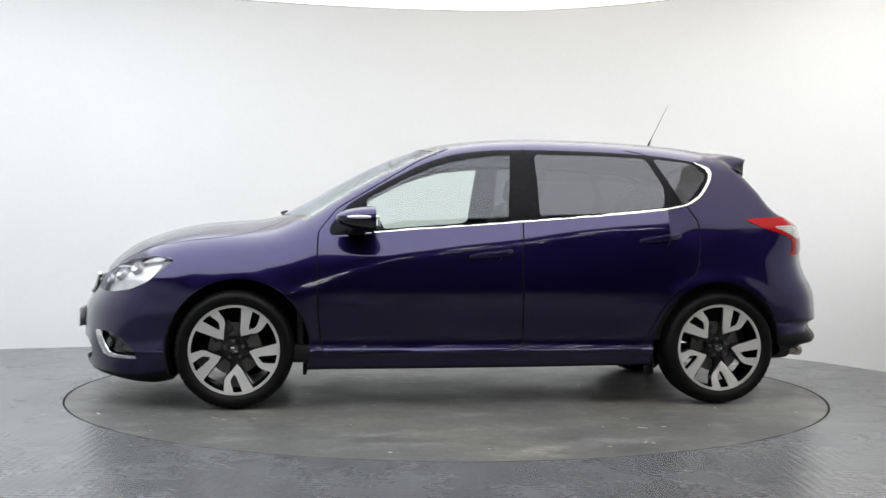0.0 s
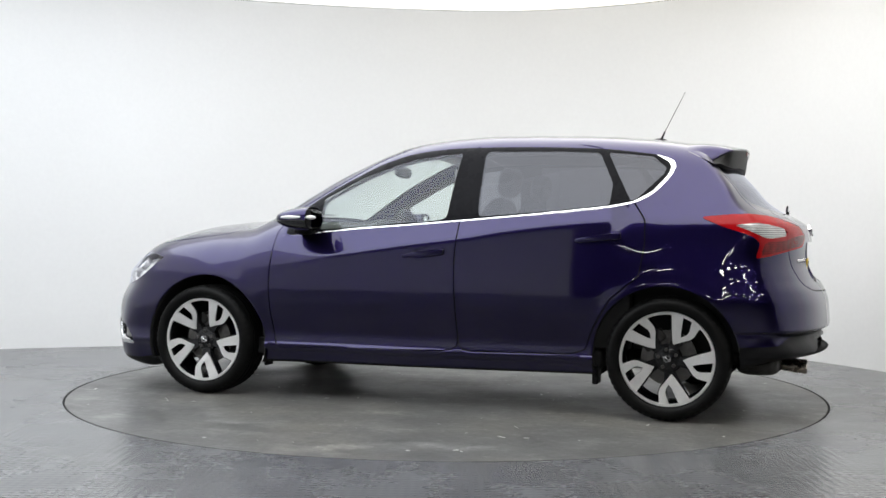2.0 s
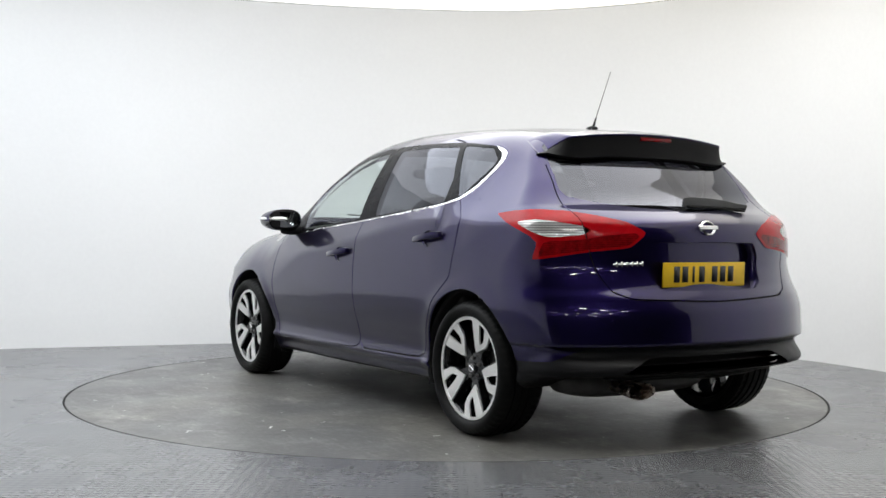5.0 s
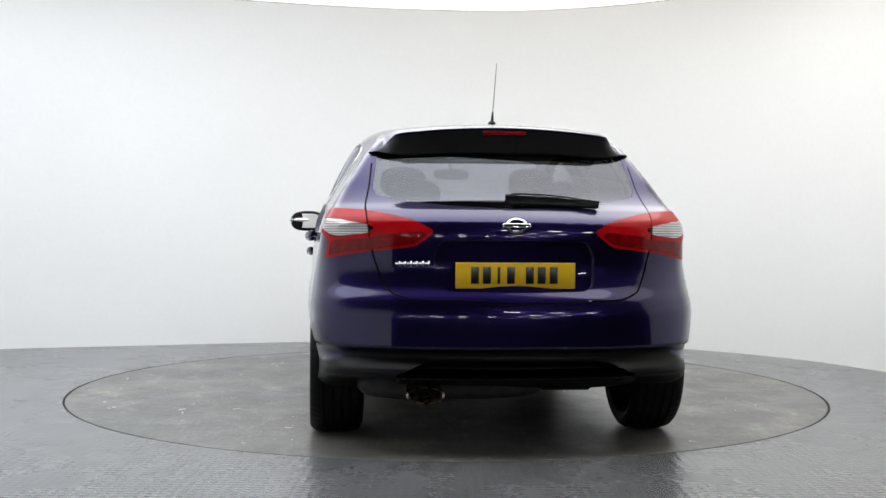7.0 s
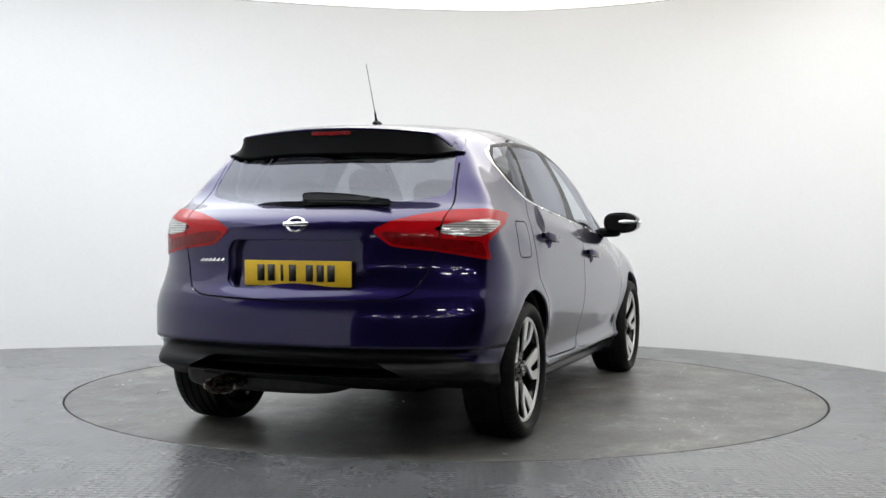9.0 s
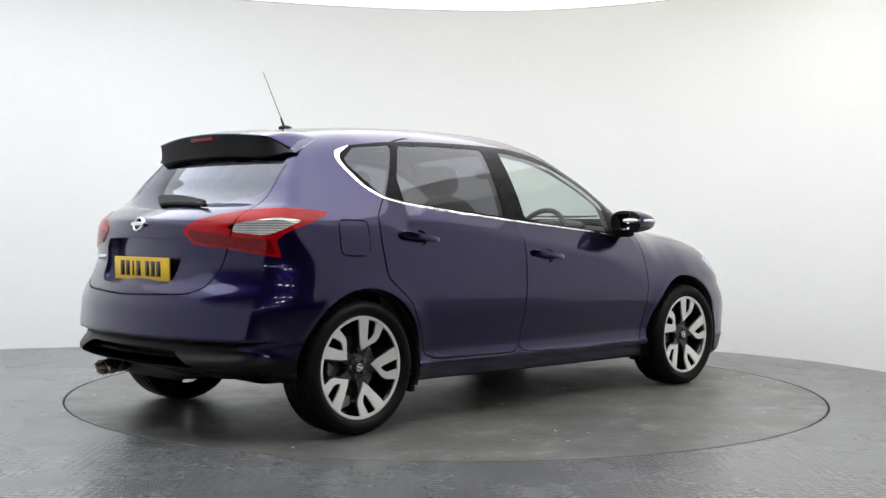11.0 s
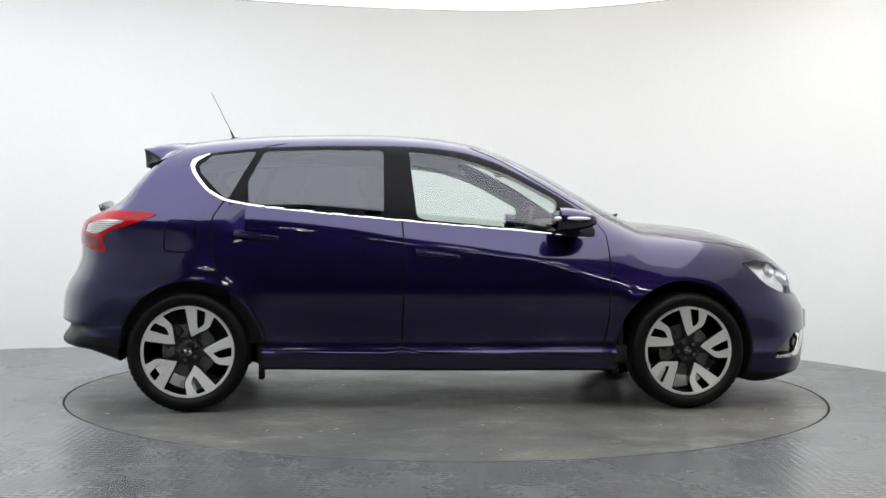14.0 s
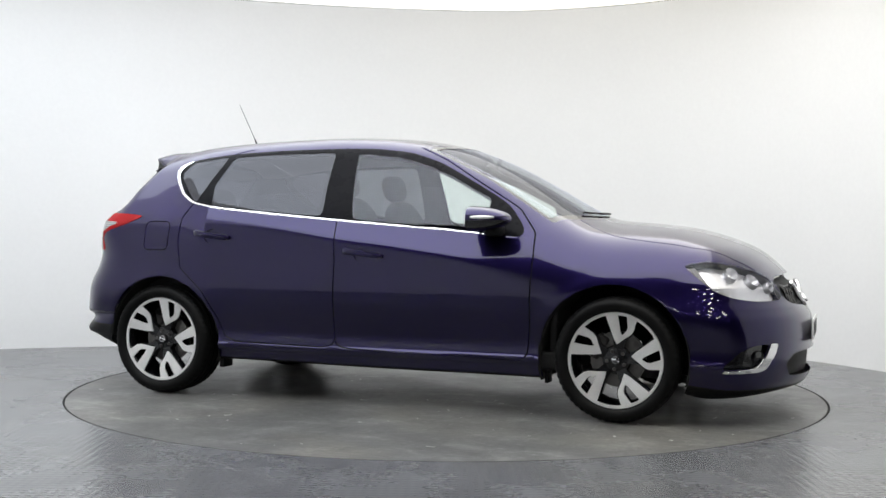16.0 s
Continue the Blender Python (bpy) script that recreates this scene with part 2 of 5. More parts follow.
def build_turntable():
    table = tagged(new("turntable"), "round grey scuffed turntable flush with the studio floor", "turntable")
    bm = bmesh.new()
    r = TABLE_R - 0.006
    lathe(bm, [(0.001, 0.0), (0.5, 0.0), (1.0, 0.0), (1.6, 0.0), (r - 0.004, 0.0), (r, -0.004), (r, -0.03)], 160, "z")
    bmesh.ops.recalc_face_normals(bm, faces=bm.faces)
    part("plate", sharp(bm), TABLE_PAINT, table)
    # flush black ring over the slot: the shade in the gap, put in as colour
    bm = bmesh.new()
    lathe(bm, [(TABLE_R - 0.0055, -0.006), (TABLE_R - 0.0055, -0.0008), (TABLE_R + 0.0055, -0.0008), (TABLE_R + 0.0055, -0.006)], 200, "z")
    part("slot_shade_ring", sharp(bm), GAP, table, "thin black ring standing in for the shade in the slot")
    rng = random.Random(4)
    bm = bmesh.new()
    for i in range(90):
        a, rr = rng.uniform(0, 2 * math.pi), 2.15 * math.sqrt(rng.random())
        l, w = 0.002 + 0.022 * rng.random() ** 3, rng.uniform(0.0015, 0.006)
        box(bm, -l, l, -w, w, 0.0, rng.uniform(0.0006, 0.002), 0.0, Matrix.Translation((rr * math.cos(a), rr * math.sin(a), 0.0004)) @ pose(0, 0, 0, 0, 0, rng.uniform(0, 360)))
    tagged(part("paint_flecks", bm, WHITE_METAL, table, "pale chips and crumbs"), kind="stuff")
    return table


# the wall's plan, a free curve round the turntable
WALL_PLAN = [(-1.0, -5.52), (-1.95, -5.38), (-3.4, -4.90), (-4.6, -3.9), (-5.25, -2.4), (-5.35, -0.8), (-5.1, 0.5), (-4.5, 1.45), (-3.58, 1.98), (-2.76, 2.27), (-1.93, 2.55), (-1.1, 2.80), (-0.3, 2.95), (0.4, 3.00), (0.96, 2.91),
             (1.55, 2.67), (2.13, 2.31), (2.52, 1.94), (2.83, 1.51), (3.10, 0.93), (3.39, 0.2), (3.65, -0.8), (3.78, -1.9), (3.85, -3.2), (3.86, -3.8)]


def wall_curve(n=8):
    p = [Vector((*q, 0)) for q in WALL_PLAN]
    out = []
    for i in range(1, len(p) - 2):
        for k in range(n):
            u = k / n
            out.append(0.5 * (2 * p[i] + (p[i + 1] - p[i - 1]) * u + (2 * p[i - 1] - 5 * p[i] + 4 * p[i + 1] - p[i + 2]) * u ** 2 + (3 * p[i] - p[i - 1] - 3 * p[i + 1] + p[i + 2]) * u ** 3))
    return out + [p[-2]]


def build_walls():
    line = wall_curve()
    bm = bmesh.new()
    rows = []
    for i, p in enumerate(line):
        d = (line[min(i + 1, len(line) - 1)] - line[max(i - 1, 0)]).normalized()
        o = Vector((-d.y, d.x, 0)) * 0.12
        rows.append([bm.verts.new(q) for q in (p, p + Vector((0, 0, 0.02)), p + Vector((0, 0, ROOM_H)), p + o + Vector((0, 0, ROOM_H)), p + o)])
    for a, b in zip(rows, rows[1:]):
        for k in range(4):
            bm.faces.new((a[k], b[k], b[k + 1], a[k + 1]))
    tagged(part("wall_curved", sharp(bm), WALL_PAINT, None), "smooth white curved studio wall", "wall", kind="structure")
    bm = bmesh.new()
    lo = [bm.verts.new(p + Vector((0, 0, ROOM_H + 0.004))) for p in line]
    f = bm.faces.new(lo)
    if f.normal.z > 0 or f.calc_area() and (f.normal_update() or f.normal.z > 0):
        f.normal_flip()
    # the luminous part ends in a straight line over the near rim of the turntable; an unseen dark sheet is added beyond
    front = bm.copy()
    bmesh.ops.bisect_plane(bm, geom=bm.verts[:] + bm.edges[:] + bm.faces[:], plane_co=(0, -3.30, 0), plane_no=(0, -1, 0), clear_outer=True)
    # the added dark front darkens the lower reflections in the side windows
    bmesh.ops.bisect_plane(front, geom=front.verts[:] + front.edges[:] + front.faces[:], plane_co=(0, -3.30, 0), plane_no=(0, 1, 0), clear_outer=True)
    tagged(part("ceiling", bm, CEILING_GLOW, None), "warm white luminous stretched ceiling over the studio", "ceiling", kind="structure")
    tagged(part("ceiling_dark_front", front, HALL, None), "unseen dark grey sheet added before the luminous ceiling to darken reflections", "ceiling", kind="structure")


def build_light_panel():
    """The bright lamp panels let into the luminous ceiling over the stage."""
    first = tagged(new("light_panel"), "square glowing white light panel set in the studio ceiling", "ceiling light", "light panels of the studio")
    part("panel_frame", sharp(box(bmesh.new(), -0.74, 0.74, -0.74, 0.74, -0.012, 0.0, 0.004)), WHITE_METAL, first, "thin white frame")
    part("diffuser", sharp(box(bmesh.new(), -0.748, 0.748, -0.748, 0.748, -0.020, -0.0125)), PANEL_GLOW, first, "glowing white diffuser")
    first.matrix_world = pose(-2.85, -2.45, ROOM_H + 0.002)
    for ix in range(4):
        for iy in range(3):
            if ix or iy:
                copy_thing(first, pose(-2.85 + 1.5 * ix, -2.45 + 1.5 * iy, ROOM_H + 0.002))


def build_hall():
    """The dark hall behind the camera, which the paint and the glass mirror."""
    for name, b in (("wall_hall_back", (-11, 9, -17.2, -17, 0, 5)), ("wall_hall_left", (-11.2, -11, -17, -5.6, 0, 5)), ("wall_hall_right", (9, 9.2, -17, -3.3, 0, 5)),
                    ("wall_front_left", (-11, -1.92, -5.66, -5.54, 0, 5)), ("wall_front_right", (3.90, 9, -3.42, -3.3, 0, 5))):
        tagged(part(name, box(bmesh.new(), *b), HALL, None), "dark grey painted hall wall", "wall", kind="structure")
    mid, ang = Vector((0.95, -4.30, 0)), math.degrees(math.atan2(2.18, 5.8))
    bm = box(bmesh.new(), -3.2, 3.2, -0.06, 0.06, ROOM_H + 0.012, 5.0, 0, Matrix.Translation(mid) @ pose(0, 0, 0, 0, 0, ang))
    tagged(part("wall_lintel", bm, HALL, None), "dark grey hall wall over the studio opening", "wall", kind="structure")
    tagged(part("ceiling_hall", box(bmesh.new(), -11, 9, -17, -3.3, 5.0, 5.1), HALL, None), "dark ceiling of the hall", "ceiling", kind="structure")
    first = tagged(new("strip_light"), "bright white strip light under the hall ceiling", "ceiling light", "strip lights of the hall")
    part("housing", sharp(box(bmesh.new(), -0.34, 0.34, -0.11, 0.11, 0.0, 0.06, 0.01)), WHITE_METAL, first)
    part("tube", sharp(box(bmesh.new(), -0.32, 0.32, -0.07, 0.07, -0.02, 0.0, 0.008)), STRIP_GLOW, first, "glowing white tube")
    for k in (1, -1):
        part("hanger", tube(bmesh.new(), [(0.25 * k, 0, 0.055), (0.25 * k, 0, 1.005)], 0.006, 8), WHITE_METAL, first, "thin steel hanger")
    first.matrix_world = pose(1.8, -7.6, 4.0)
    for ix in range(7):
        for iy in range(4):
            # the two nearest rows have lamps over the one half of the hall only
            if iy > 1 or ix > 4:
                copy_thing(first, pose(-5.6 + 1.85 * ix, -7.6 - 2.6 * iy, 4.0))


build_floor()
TURNTABLE = build_turntable()
build_walls()
build_hall()
build_light_panel()

# ---------------------------------------------------------------- the car's skin
def curve(*knots):
    """A smooth curve through (s, value) knots: monotone cubic, tabled."""
    k = sorted(knots)
    x = np.array([a for a, _ in k], float)
    y = np.array([b for _, b in k], float)
    h = np.diff(x)
    d = np.diff(y) / h
    m = np.empty_like(y)
    m[0], m[-1] = d[0], d[-1]
    for i in range(1, len(x) - 1):
        m[i] = 0 if d[i - 1] * d[i] <= 0 else (h[i - 1] + h[i]) / (h[i - 1] / d[i] + h[i] / d[i - 1]) if abs(d[i]) > 1e-9 else 0
    s = np.linspace(x[0], x[-1], 1600)
    j = np.clip(np.searchsorted(x, s) - 1, 0, len(x) - 2)
    u = (s - x[j]) / h[j]
    v = (1 + 2 * u) * (1 - u) ** 2 * y[j] + u * (1 - u) ** 2 * h[j] * m[j] + u * u * (3 - 2 * u) * y[j + 1] + u * u * (u - 1) * h[j] * m[j + 1]
    return lambda q: np.interp(q, s, v)


def step(a, b, q):
    u = np.clip((q - a) / (b - a), 0, 1)
    return u * u * (3 - 2 * u)


def smax(a, b, k):
    h = np.maximum(k - np.abs(a - b), 0) / k
    return np.maximum(a, b) + h * h * k * 0.25


top_line = curve((2.6, 0.2), (2.3, 0.58), (2.16, 0.755), (2.08, 0.818), (2.0, 0.868), (1.9, 0.915), (1.75, 0.966), (1.6, 1.000), (1.4, 1.021), (1.25, 1.032), (1.18, 1.042),
                 (1.0, 1.122), (0.8, 1.236), (0.5, 1.389), (0.3, 1.462), (0.1, 1.505), (-0.1, 1.525), (-0.4, 1.535), (-0.8, 1.527), (-1.2, 1.500), (-1.5, 1.457), (-1.8, 1.41), (-2.4, 1.30))
top_crown = curve((2.4, 0.20), (1.6, 0.20), (1.2, 0.20), (0.9, 0.24), (0.5, 0.24), (0.2, 0.17), (-0.4, 0.14), (-1.2, 0.14), (-2.4, 0.16))
nose_line = curve((0.0, 1.88), (0.10, 2.08), (0.14, 2.15), (0.18, 2.23), (0.25, 2.255), (0.35, 2.265), (0.44, 2.267), (0.53, 2.255), (0.58, 2.23), (0.64, 2.195), (0.70, 2.185), (0.76, 2.14), (0.9, 2.04), (1.6, 1.38))
tail_line = curve((0.0, 1.93), (0.27, 2.03), (0.32, 2.11), (0.340, 2.135), (0.360, 2.14), (0.435, 2.095), (0.450, 2.108), (0.470, 2.14), (0.52, 2.137), (0.60, 2.13), (0.66, 2.11), (0.73, 2.07), (0.82, 2.042), (0.93, 2.038),
                  (1.0, 2.02), (1.05, 1.955), (1.09, 1.875), (1.14, 1.805), (1.22, 1.735), (1.32, 1.645), (1.40, 1.57), (1.6, 1.38))
crease_line = curve((2.4, 0.66), (1.7, 0.70), (1.35, 0.755), (1.0, 0.785), (0.69, 0.807), (0.38, 0.850), (0.07, 0.893), (-0.2, 0.926), (-0.55, 0.980), (-1.0, 1.022), (-1.5, 1.038), (-2.4, 1.04))
belt_line = curve((2.4, 0.86), (1.2, 0.915), (0.7, 0.945), (0.417, 0.972), (0.135, 0.992), (-0.18, 1.016), (-0.55, 1.047), (-0.86, 1.074), (-1.02, 1.091), (-1.2, 1.11), (-2.4, 1.12))
side_plan = curve((2.4, 0.84), (1.7, 0.868), (1.35, 0.884), (0.9, 0.880), (0.0, 0.884), (-0.9, 0.884), (-1.35, 0.886), (-1.7, 0.880), (-2.4, 0.85))
side_low = curve((0.0, 0.14), (0.17, 0.100), (0.23, 0.078), (0.27, 0.058), (0.290, 0.042), (0.306, 0.034), (0.320, 0.044), (0.37, 0.050), (0.43, 0.039), (0.50, 0.020), (0.58, 0.005), (0.64, 0.0), (0.70, 0.002), (0.78, 0.006), (0.88, 0.013), (1.0, 0.024), (1.2, 0.05))
floor_line = curve((2.4, 0.16), (2.1, 0.135), (1.8, 0.13), (1.6, 0.17), (1.0, 0.20), (0.0, 0.205), (-1.0, 0.215), (-1.6, 0.22), (-1.72, 0.27), (-1.9, 0.325), (-2.4, 0.335))
cabin_lean = curve((2.4, 0.46), (0.0, 0.45), (-0.7, 0.46), (-1.1, 0.53), (-1.5, 0.70), (-1.7, 0.78), (-2.4, 0.80))
WHEEL_X, WHEEL_Z = 1.35, 0.318
ARCHES = ((1.332, 0.385), (-1.337, 0.374))


def half_width(x, z):
    zc, zb = crease_line(x), belt_line(x)
    lean = 0.09 * step(-1.0, -1.65, x)
    low = side_plan(x) - side_low(z) - lean * np.maximum(z - 0.62, 0)
    for cx, r in ARCHES:
        d = np.hypot(x - cx, z - WHEEL_Z)
        low = low + 0.007 * np.exp(-((d - r - 0.005) / 0.05) ** 2)
    yc = side_plan(x) - side_low(zc) - lean * np.maximum(zc - 0.62, 0)
    front = step(0.50, 1.30, x)
    up = yc - 0.004 - (0.50 + 0.15 * front) * (z - zc)
    y = -smax(-low, -up, 0.010 + 0.15 * front)
    yb = yc - 0.008 - 0.50 * (zb - zc)
    bow = step(-1.5, -1.15, x)
    cab = yb - 0.006 * step(-1.3, -1.1, x) - (cabin_lean(x) - 0.17 * bow) * (z - zb) - (0.05 + 0.45 * bow) * np.maximum(z - zb, 0) ** 2
    soft = 0.004 + 0.05 * step(-1.05, -1.3, x)
    low_cab = -smax(-y, -cab, soft)
    side = step(-1.35, -1.05, x) * step(0.70, 0.45, x)
    both = np.where(z > zb, cab * side + low_cab * (1 - side), np.where(x < -1.05, low_cab, y))
    return both * (1 - front) + y * front


def skin(x, y, z):
    ay = np.abs(y)
    e = 1e-3
    slope = (top_line(x + e) - top_line(x - e)) / (2 * e)
    k = top_crown(x)
    g_top = (z - top_line(x) + k * ay ** 2) / np.sqrt(1 + slope ** 2 + (2 * k * ay) ** 2)
    g_side = (ay - half_width(x, z)) / 1.06
    ns = (nose_line(z + e) - nose_line(z - e)) / (2 * e)
    dn = 0.42 * ay ** 2 + 0.40 * ay ** 6
    g_nose = (x - nose_line(z) + dn) / np.sqrt(1 + ns ** 2 + (0.84 * ay + 2.4 * ay ** 5) ** 2)
    ts = (tail_line(z + e) - tail_line(z - e)) / (2 * e)
    hi = step(1.0, 1.2, z)
    a2, a6 = 0.26 - 0.02 * hi, 0.26 * (1 - hi)
    dt = a2 * ay ** 2 + a6 * ay ** 6
    g_tail = (-x - tail_line(z) + dt) / np.sqrt(1 + ts ** 2 + (2 * a2 * ay + 6 * a6 * ay ** 5) ** 2)
    g_low = floor_line(x) - z
    f = smax(g_top, g_side, 0.10 + 0.05 * step(0.6, 1.1, x))
    f = smax(f, g_nose, 0.09)
    f = smax(f, g_tail, 0.035 + 0.06 * step(1.0, 0.8, z))
    return smax(f, g_low, 0.03)


def skin_normal(v):
    e = 1.5e-3
    g = np.stack([skin(*(v + o).T) - skin(*(v - o).T) for o in np.eye(3) * e], 1) / (2 * e)
    return g


def settle(v, times=4):
    for _ in range(times):
        g = skin_normal(v)
        f = skin(*v.T)
        v = v - (f / np.maximum((g ** 2).sum(1), 0.2))[:, None] * g
    return v


def net_surface(cell):
    """Surface net of the skin's left half: one vertex for each crossed cell, drawn onto the skin."""
    xs = np.arange(-2.30, 2.42, cell)
    ys = np.arange(-1.5 * cell, 0.96, cell)
    zs = np.arange(0.08, 1.58, cell)
    f = np.empty((len(xs), len(ys), len(zs)), np.float32)
    for i, x in enumerate(xs):
        yy, zz = np.meshgrid(ys, zs, indexing="ij")
        f[i] = skin(np.full(yy.shape, x), yy, zz)
    s = f < 0
    c = [s[a:len(xs) - 1 + a, b:len(ys) - 1 + b, d:len(zs) - 1 + d] for a in (0, 1) for b in (0, 1) for d in (0, 1)]
    cnt = sum(q.astype(np.int8) for q in c)
    act = (cnt > 0) & (cnt < 8)
    idx = -np.ones(act.shape, np.int64)
    w = np.argwhere(act)
    idx[act] = np.arange(len(w))
    v = np.stack([xs[w[:, 0]], ys[w[:, 1]], zs[w[:, 2]]], 1) + cell / 2
    quads = []
    for ax in range(3):
        lo = [slice(None)] * 3
        hi = [slice(None)] * 3
        lo[ax], hi[ax] = slice(0, -1), slice(1, None)
        e = np.argwhere(s[tuple(lo)] != s[tuple(hi)])
        b, d = [(1, 2), (2, 0), (0, 1)][ax]
        ok = (e[:, b] > 0) & (e[:, d] > 0) & (e[:, b] < f.shape[b] - 1) & (e[:, d] < f.shape[d] - 1)
        e = e[ok]
        flip = s[tuple(lo)][tuple(e.T)]
        q = []
        for ob, od in ((1, 1), (0, 1), (0, 0), (1, 0)):
            p = e.copy()
            p[:, b] -= ob
            p[:, d] -= od
            q.append(idx[tuple(p.T)])
        q = np.stack(q, 1)
        q[~flip] = q[~flip][:, ::-1]
        quads.append(q)
    q = np.concatenate(quads)
    v = settle(v, 5)
    t = np.concatenate([q[:, [0, 1, 2]], q[:, [0, 2, 3]]])
    return v, t


class Skin:
    """Triangles of the skin that can be cut along the zero line of any field."""

    def __init__(self, v, t):
        self.v, self.t = v, t

    def cut(self, field):
        """Split at field = 0; returns the part inside (field < 0) and keeps the rest."""
        v, t = self.v, self.t
        s = field(v)
        s = np.where(np.abs(s) < 1e-6, 1e-6, s)
        neg = s < 0
        n = neg[t].sum(1)
        inside, outside = [t[n == 3]], [t[n == 0]]
        mixed = t[(n == 1) | (n == 2)]
        if len(mixed):
            m = neg[mixed]
            lone = np.where(m.sum(1) == 1, m.argmax(1), (~m).argmax(1))
            r = np.arange(len(mixed))
            a, b, c = mixed[r, lone], mixed[r, (lone + 1) % 3], mixed[r, (lone + 2) % 3]
            e = np.concatenate([np.stack([a, b], 1), np.stack([a, c], 1)])
            key = np.sort(e, 1)
            uq, inv = np.unique(key, axis=0, return_inverse=True)
            inv = inv.ravel()
            u = s[uq[:, 0]] / (s[uq[:, 0]] - s[uq[:, 1]])
            nv = v[uq[:, 0]] + u[:, None] * (v[uq[:, 1]] - v[uq[:, 0]])
            ids = inv + len(v)
            ab, ac = ids[:len(a)], ids[len(a):]
            v = np.concatenate([v, nv])
            one = np.stack([a, ab, ac], 1)
            two = np.concatenate([np.stack([ab, b, c], 1), np.stack([ab, c, ac], 1)])
            ln = neg[a]
            l2 = np.concatenate([ln, ln])
            inside += [one[ln], two[~l2]]
            outside += [one[~ln], two[l2]]
        self.v, self.t = v, np.concatenate(outside)
        return Skin(v, np.concatenate(inside))

    def pieces(self, least=14):
        """The connected pieces of this skin, without specks."""
        lab = np.arange(len(self.v))
        t = self.t
        while True:
            m = lab[t].min(1)
            new_lab = lab.copy()
            for k in range(3):
                np.minimum.at(new_lab, t[:, k], m)
            new_lab = new_lab[new_lab]
            if (new_lab == lab).all():
                break
            lab = new_lab
        own = lab[t[:, 0]]
        return [Skin(self.v, t[own == u]) for u in np.unique(own) if (own == u).sum() >= least]

    def mesh(self, name, material, parent, label="", sides=(1, -1), sink=0.0, thick=0.0):
        """Link the piece as one mesh; sides: the left half, its mirror, or both. thick: depth of its rim, inwards."""
        used = np.unique(self.t)
        back = np.zeros(len(self.v), np.int64)
        back[used] = np.arange(len(used))
        v, t = self.v[used], back[self.t]
        if not len(t):
            return None
        nrm = skin_normal(v)
        nrm /= np.linalg.norm(nrm, axis=1)[:, None]
        v = v - sink * nrm
        if thick:
            ed = np.concatenate([t[:, [0, 1]], t[:, [1, 2]], t[:, [2, 0]]])
            key = np.sort(ed, 1)
            uq, first, num = np.unique(key, axis=0, return_index=True, return_counts=True)
            rim = ed[first[num == 1]]
            rim = rim[~((np.abs(v[rim[:, 0], 1]) < 1e-4) & (np.abs(v[rim[:, 1], 1]) < 1e-4))]
            n0 = len(v)
            ring = np.unique(rim)
            rb = np.zeros(n0, np.int64)
            rb[ring] = np.arange(len(ring))
            # rim walls have vertices of their own, so that the skin stays smooth
            v = np.concatenate([v, v[ring], v[ring] - thick * nrm[ring]])
            nrm = np.concatenate([nrm, nrm[ring], nrm[ring] * 0.0])
            o, i = n0 + rb[rim], n0 + len(ring) + rb[rim]
            t = np.concatenate([t, np.stack([o[:, 1], o[:, 0], i[:, 0]], 1), np.stack([o[:, 1], i[:, 0], i[:, 1]], 1)])
        vs, ts, ns, n = [], [], [], 0
        for s in sides:
            k = np.array([1, s, 1])
            vs.append(v * k)
            ns.append(nrm * k)
            ts.append((t if s > 0 else t[:, ::-1]) + n)
            n += len(v)
        v, t, nrm = np.concatenate(vs), np.concatenate(ts), np.concatenate(ns)
        me = bpy.data.meshes.new(name)
        me.from_pydata(v.tolist(), [], t.tolist())
        me.materials.append(material)
        me.polygons.foreach_set("use_smooth", [True] * len(me.polygons))
        me.normals_split_custom_set_from_vertices(nrm.tolist())
        ob = new(name, me)
        ob.parent = parent
        return tagged(ob, label)


def poly(u, v, pts):
    """Signed distance to a closed outline, negative inside."""
    p = np.array(pts, float)
    d = np.full(u.shape, 1e9)
    ins = np.zeros(u.shape, bool)
    for a, b in zip(p, np.roll(p, -1, 0)):
        e = b - a
        w0, w1 = u - a[0], v - a[1]
        h = np.clip((w0 * e[0] + w1 * e[1]) / (e @ e), 0, 1)
        d = np.minimum(d, np.hypot(w0 - h * e[0], w1 - h * e[1]))
        c = (a[1] > v) != (b[1] > v)
        ins ^= c & (u < e[0] * (v - a[1]) / (e[1] if e[1] else 1e-9) + a[0])
    return np.where(ins, -d, d)


def rounded(pts, n=5, r=0.25):
    """Soften the corners of an outline (share r of each side)."""
    out = []
    m = len(pts)
    for i in range(m):
        a, b, c = (np.array(pts[(i + k) % m], float) for k in (-1, 0, 1))
        p, q = b + (a - b) * r, b + (c - b) * r
        for j in range(n):
            u = j / (n - 1)
            out.append(tuple((1 - u) ** 2 * p + 2 * u * (1 - u) * b + u * u * q))
    return out

# ---------------------------------------------------------------- the car
CAR = tagged(new("hatchback_car"), "dark violet-blue metallic five-door hatchback standing on the turntable", "car")

CABIN = rounded([(0.845, 0.985), (0.745, 1.109), (0.551, 1.223), (0.329, 1.343), (0.139, 1.407), (-0.082, 1.433), (-0.30, 1.436), (-0.65, 1.430), (-0.987, 1.414), (-1.245, 1.383),
                 (-1.350, 1.350), (-1.366, 1.315), (-1.345, 1.262), (-1.27, 1.172), (-1.18, 1.119), (-1.02, 1.089), (-0.55, 1.045), (-0.18, 1.014), (0.135, 0.990), (0.417, 0.970), (0.70, 0.943), (0.84, 0.935)], 3, 0.3)
